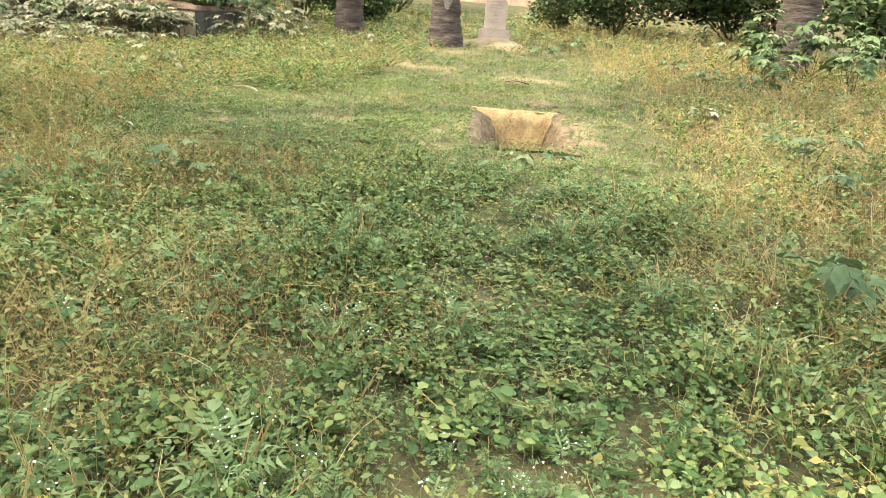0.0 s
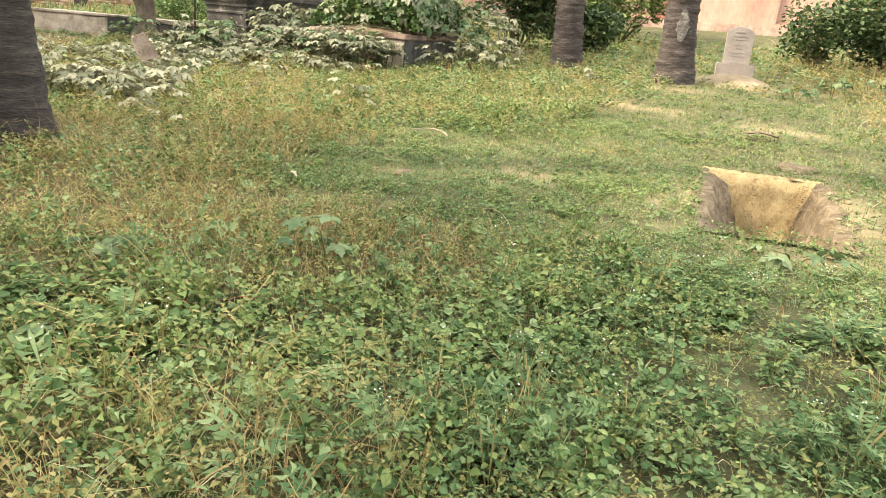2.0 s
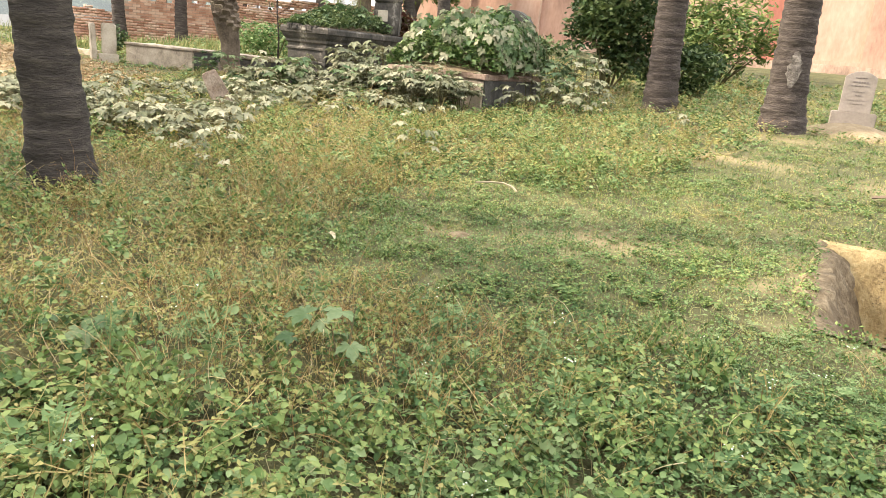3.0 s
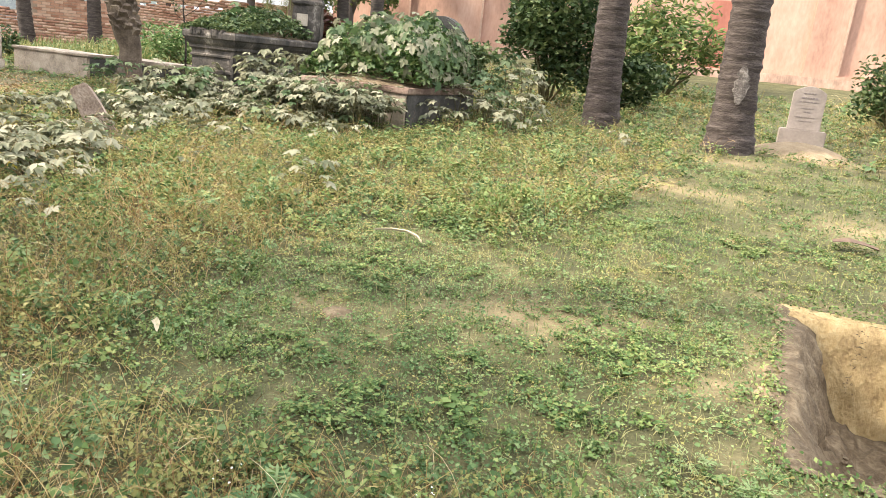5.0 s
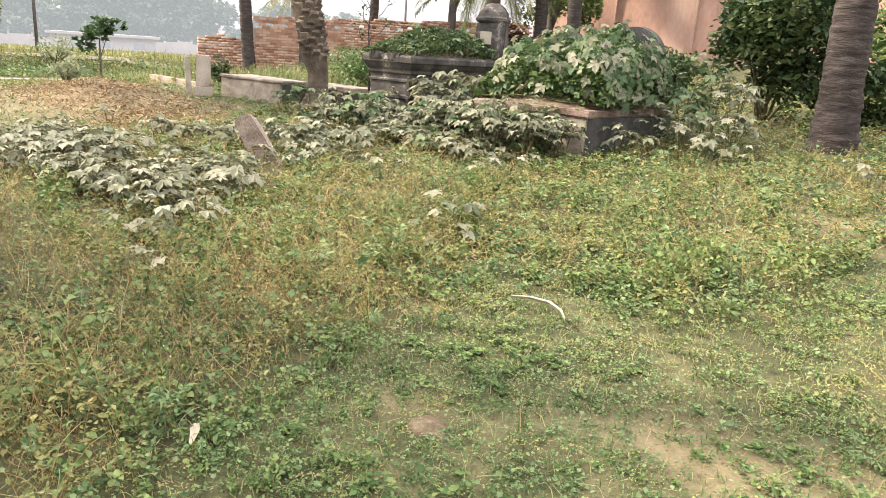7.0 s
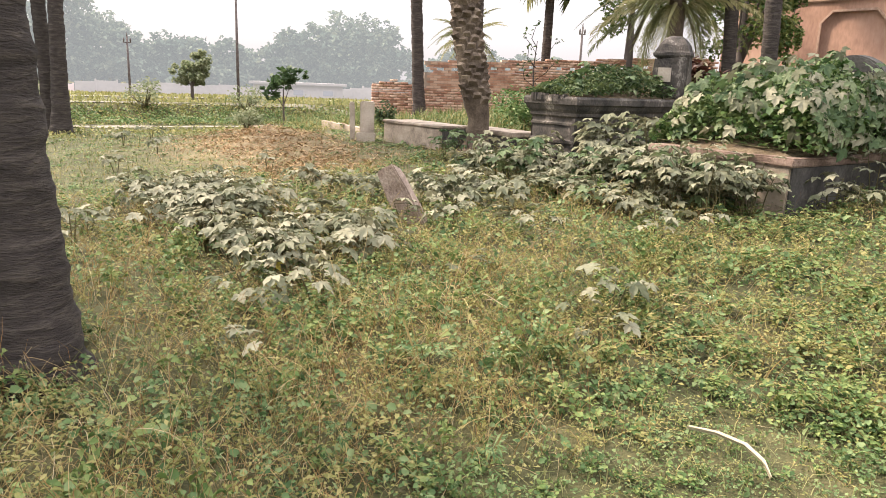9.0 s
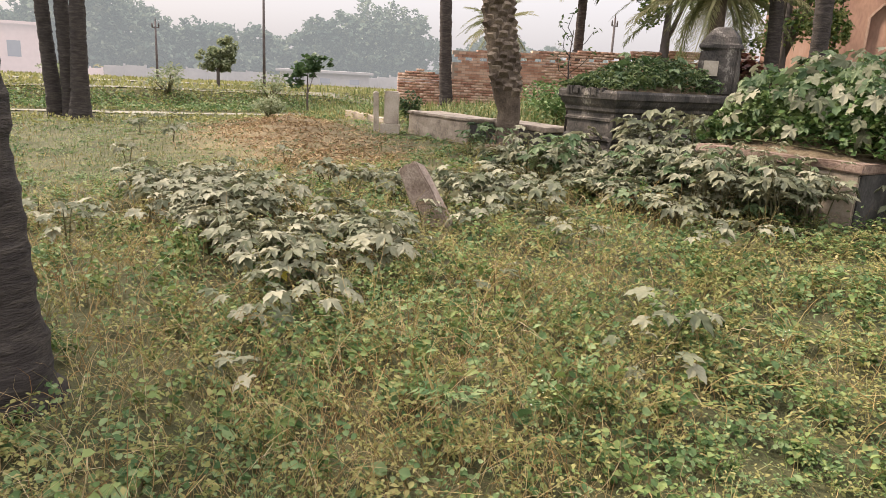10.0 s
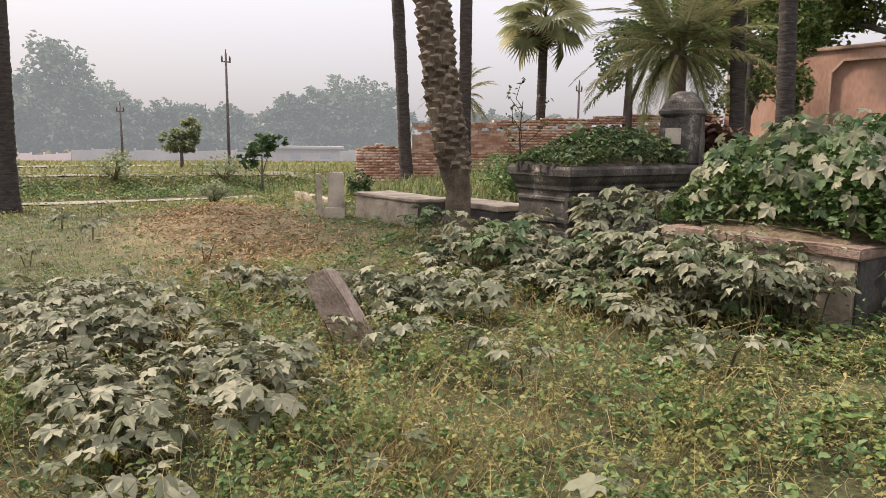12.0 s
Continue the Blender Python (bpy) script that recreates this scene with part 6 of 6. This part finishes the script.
def blades(x, y, height, width, lean, bend):
    """Bent blades or stems: two joined pieces and a tip."""
    n = len(x)
    yaw, l = rng.uniform(0, 2 * np.pi, n), np.abs(rng.normal(0, lean, n))
    d = np.stack([np.cos(yaw), np.sin(yaw)], -1)
    s = np.stack([-np.sin(yaw + rng.uniform(-1, 1, n)), np.cos(yaw), np.zeros(n)], -1)
    z = ground_z(x, y)
    H, W = height, np.broadcast_to(width, n)[:, None]
    p0 = np.stack([x, y, z - 0.01], -1)
    p1 = np.stack([x + d[:, 0] * l * H * 0.45, y + d[:, 1] * l * H * 0.45, z + 0.55 * H], -1)
    k = l * (1 + bend * rng.random(n))
    p2 = np.stack([x + d[:, 0] * k * H, y + d[:, 1] * k * H, z + H * np.clip(1.05 - 0.35 * k, 0.25, 1)], -1)
    v = np.stack([p0 - s * W / 2, p0 + s * W / 2, p1 + s * W / 2.4, p1 - s * W / 2.4, p2 + s * W / 6, p2 - s * W / 6], 1)
    b = np.arange(n, dtype=np.int32)[:, None] * 6
    f = np.concatenate([b + (0, 1, 2, 3), b + (3, 2, 4, 5)], 0)
    return fast_mesh("blades", v.reshape(-1, 3), f)


x, y = scatter(*FIELD, lambda a, b: 1050 * thin(a, b, 2.6) * (0.12 + cropped(a, b)) * (1 - 0.75 * bare(a, b)))
stuff("short_grass", blades(x, y, (0.02 + 0.04 * rng.random(len(x))) * (1 + 0.06 * walk_distance(x, y)), 0.0036 * (1 + 0.12 * walk_distance(x, y)), 1.0, 0.8), "grass", "short grazed yellow-green grass")
wild = lambda a, b: (1 - 0.93 * cropped(a, b)) * (1 - bare(a, b))
x, y = scatter(*FIELD, lambda a, b: 640 * thin(a, b, 2.4, 1.6) * dryness(a, b) ** 1.5 * wild(a, b))
stuff("dry_stalks", stalks(x, y, (0.12 + 1.1 * tallness(x, y)) * rng.uniform(0.6, 1.4, len(x)), 0.0027 * (1 + 0.16 * walk_distance(x, y)), 0.5), "dry", "dry rusty stalks tangled in the weeds")
x, y = scatter(*FIELD, lambda a, b: 150 * thin(a, b, 2.4, 1.6) * (0.12 + dryness(a, b) ** 1.5) * wild(a, b))
stuff("straw_stalks", stalks(x, y, (0.11 + 1.1 * tallness(x, y)) * rng.uniform(0.6, 1.4, len(x)), 0.0027 * (1 + 0.14 * walk_distance(x, y)), 0.7), "dry_pale", "bleached wiry stalks curving over the weeds")
x, y = scatter(*FIELD, lambda a, b: 130 * thin(a, b, 2.4, 1.7) * wild(a, b))
stuff("green_stalks", stalks(x, y, (0.08 + tallness(x, y)) * rng.uniform(0.6, 1.3, len(x)), 0.0028 * (1 + 0.14 * walk_distance(x, y)), 0.5), "grass", "thin green weed stalks")
# white florets of the feathery weeds
k = np.repeat(np.flatnonzero((walk_distance(fx, fy) < 3.0) & (rng.random(len(fx)) < 0.5)), 7)
x, y = fx[k] + rng.normal(0, 0.03, len(k)), fy[k] + rng.normal(0, 0.03, len(k))
stuff("white_florets", leaves(np.stack([x, y, ground_z(x, y) + fh[k] * rng.uniform(1.1, 1.5, len(k))], -1), 0.0075, 0.0075, 0.4), "flower", "tiny white florets over the feathery weeds")
# straw on the dirt mound
x, y = scatter(-17.5, 8.4, -9.5, 12.4, lambda a, b: 800 * np.exp(-((a + 13.0) / 2.3) ** 2 - ((b - 10.3) / 0.9) ** 2) + 800 * np.exp(-((a + 10.1) / 0.9) ** 2 - ((b - 9.9) / 0.8) ** 2))
stuff("straw_litter", leaves(np.stack([x, y, ground_z(x, y) + 0.01 + 0.05 * rng.random(len(x)) * (1 + waves(x, y, 6.0))], -1), 0.10, 0.016, 0.7), "straw", "matted brown straw and dead weeds on the dirt mound")
# grass of the near fields and behind the kerbs
x, y = scatter(-34, 2, -9, 27, lambda a, b: 30 * smooth01(-18, -20, a) * (np.abs(a + 21.8) > 0.6) * (np.abs(a + 33) > 0.7) + 60 * smooth01(12.8, 13.4, b) * smooth01(20, 14, b) * (a > -20), 0.5)
stuff("field_grass", blades(x, y, (0.06 + 0.10 * rng.random(len(x))) * (1 + 1.6 * (y > 13.2)), 0.025, 0.5, 0.8), "grass", "rough field grass and weeds")
x, y = scatter(-34, 2, -12, 24, lambda a, b: 60 * smooth01(-17, -19, a) * (np.abs(a + 21.8) > 0.6) * (0.4 + 0.6 * (waves(a, b, 0.6) > 0)) + 160 * np.exp(-((a + 25.2) / 1.7) ** 2) * (0.12 + (np.abs(a + 25.25 + 0.15 * waves(a, b, 2.0)) > 0.28)), 0.25)
stuff("field_weeds", leaves(np.stack([x, y, ground_z(x, y) + 0.02 + 0.08 * rng.random(len(x))], -1), 0.09, 0.06, 0.6), "weed_yellow", "low leafy weeds of the field and its bank")

x, y = scatter(-25.0, 1, -22.2, 19, lambda a, b: 260 * smooth01(-24.8, -24.4, a) * smooth01(-22.3, -22.7, a) * (0.3 + 0.7 * (waves(a, b, 1.1) > -0.1)), 0.25)
stuff("bank_scrub", leaves(np.stack([x, y, ground_z(x, y) + 0.02 + 0.16 * rng.random(len(x))], -1), 0.10, 0.055, 0.8), "creeper", "dark scrub on the slope of the field bank")
x, y = scatter(-95, -20, -34, 70, lambda a, b: 4.0 + 0 * a, 1.0)
stuff("far_field_grass", blades(x, y, 0.10 + 0.18 * rng.random(len(x)), 0.12, 0.6, 0.8), "weed_yellow", "rough green growth of the far fields")
# roots and weeds hanging over the cut clay
n = 420
u = rng.choice([0.62, 0.98, 1.06, 1.18], n, p=[0.15, 0.35, 0.3, 0.2]) + rng.normal(0, 0.022, n)
p = np.stack([u, 8.12 - 0.03 * rng.random(n), 0.56 - 0.42 * rng.random(n) ** 1.3], -1)
stuff("hanging_roots", leaves(p, 0.02, 0.006, 1.4, up=0.2), "pit_dark", "small roots and weeds hanging down the cut clay")
n = 900
t = rng.random(n)
side = rng.random(n) < 0.5
p = np.stack([np.where(side, PIT[0] - 0.15 * rng.random(n), PIT[0] + (PIT[2] - PIT[0]) * t), np.where(side, PIT[1] + (PIT[3] - PIT[1]) * t, PIT[1] - 0.17 * rng.random(n)), np.zeros(n)], -1)
p[:, 2] = ground_z(p[:, 0], p[:, 1]) + np.where(side, 0.05, 0.10) * rng.random(n)
m = 520
far_rim = np.stack([rng.uniform(PIT[0] - 0.05, PIT[2] + 0.05, m), PIT[3] + rng.uniform(0.0, 0.17, m), np.zeros(m)], -1)
far_rim[:, 2] = ground_z(far_rim[:, 0], far_rim[:, 1]) + 0.05 * rng.random(m) * (0.4 + (waves(far_rim[:, 0], far_rim[:, 1], 3.0) > 0))
p = np.concatenate([p, far_rim])
p[:, :2] += rng.normal(0, 0.05, (len(p), 2)) * (0.3 + rng.random((len(p), 1)))
p = p[~solid(p[:, 0], p[:, 1])]
stuff("rim_weeds", leaves(p, 0.024, 0.014, 0.8), "weed", "weeds along the crumbling rim of the grave")

# ---- small things on the ground ----
def dry_leaf(x, y, pts, w, mat, label, name="fallen_leaf"):
    th = thing(name, x, y, gz(x, y) + 0.065, label, "fallen leaf")
    bm = bmesh.new()
    rows = []
    for i, (a, b, c) in enumerate(pts):
        t = i / (len(pts) - 1)
        k = w * (0.4 + 0.6 * math.sin(math.pi * min(1, 0.15 + t * 0.8)))
        rows.append([bm.verts.new((a, b - k, c + 0.01)), bm.verts.new((a, b, c)), bm.verts.new((a, b + k, c + 0.01)), bm.verts.new((a, b, c - 0.006))])
    for p, q in zip(rows, rows[1:]):
        for i in range(4):
            bm.faces.new((p[i], p[(i + 1) % 4], q[(i + 1) % 4], q[i]))
    part("blade", bm, mat, th)
    return th


dry_leaf(-2.3, 7.86, [(-0.20, 0.03, 0), (-0.08, 0.05, 0.02), (0.05, 0.04, 0.03), (0.15, 0.0, 0.02), (0.21, -0.05, 0)], 0.012, "cream", "curved dry cream-coloured palm stalk on the grass", "palm_stalk")
dry_leaf(-2.56, 5.92, [(-0.055, 0.045, 0), (-0.02, 0.015, 0.01), (0.025, -0.015, 0.01), (0.06, -0.05, 0)], 0.022, "cream", "pale dry piece of palm sheath on the grass", "palm_sheath")
dry_leaf(0.72, 9.85, [(-0.16, 0.03, 0), (-0.05, 0.0, 0.03), (0.06, -0.01, 0.02), (0.16, -0.03, 0)], 0.085, "dead_frond", "curled rusty brown dead leaf on the grass")
for k, (x, y, s) in enumerate([(0.92, 8.62, 0.16), (1.05, 8.72, 0.10), (-2.0, 6.62, 0.09), (0.1, 6.95, 0.045), (-0.2, 9.5, 0.05), (-1.55, 11.6, 0.08), (-1.9, 11.5, 0.06)]):
    th = thing("earth_clod", x, y, gz(x, y), "lump of dry grey-brown earth on the grass", "clod", "clods")
    bm = bmesh.new()
    bmesh.ops.create_icosphere(bm, subdivisions=2, radius=s)
    for v in bm.verts:
        v.co *= 1 + 0.5 * noise.noise(v.co * (1.6 / s) * 0.5 + Vector((k * 3, 0, 0)))
        v.co.z *= 0.42
    part("lump", bm, "pit_dark" if k < 3 else "heap", th)
for k, (x, y, z, s) in enumerate([(-5.55, 7.35, 0.18, 0.10), (-0.75, 1.75, 0.16, 0.07), (-5.0, 7.0, 0.15, 0.06), (-6.3, 9.3, 0.2, 0.06)]):
    th = thing("yellow_leaf", x, y, gz(x, y) + z, "single bright yellow leaf in the weeds", "fallen leaf", "yellow leaves")
    ob = new("blade", LEAF[2].copy())
    ob.data.materials.clear()
    ob.data.materials.append(M["yellow"])
    ob.parent = th
    ob.scale = (s, s, s)
    ob.rotation_euler = (0.4, 0.3, k)
th = thing("water_tank", -17.6, 28.9, 2.2, "small orange drum on a roof behind the wall", "drum")
part("drum", tube([(0, 0, 0), (0, 0, 0.75), (0, 0, 0.85), (0, 0, 0.9)], [0.26, 0.26, 0.2, 0.1], 14), "orange", th)
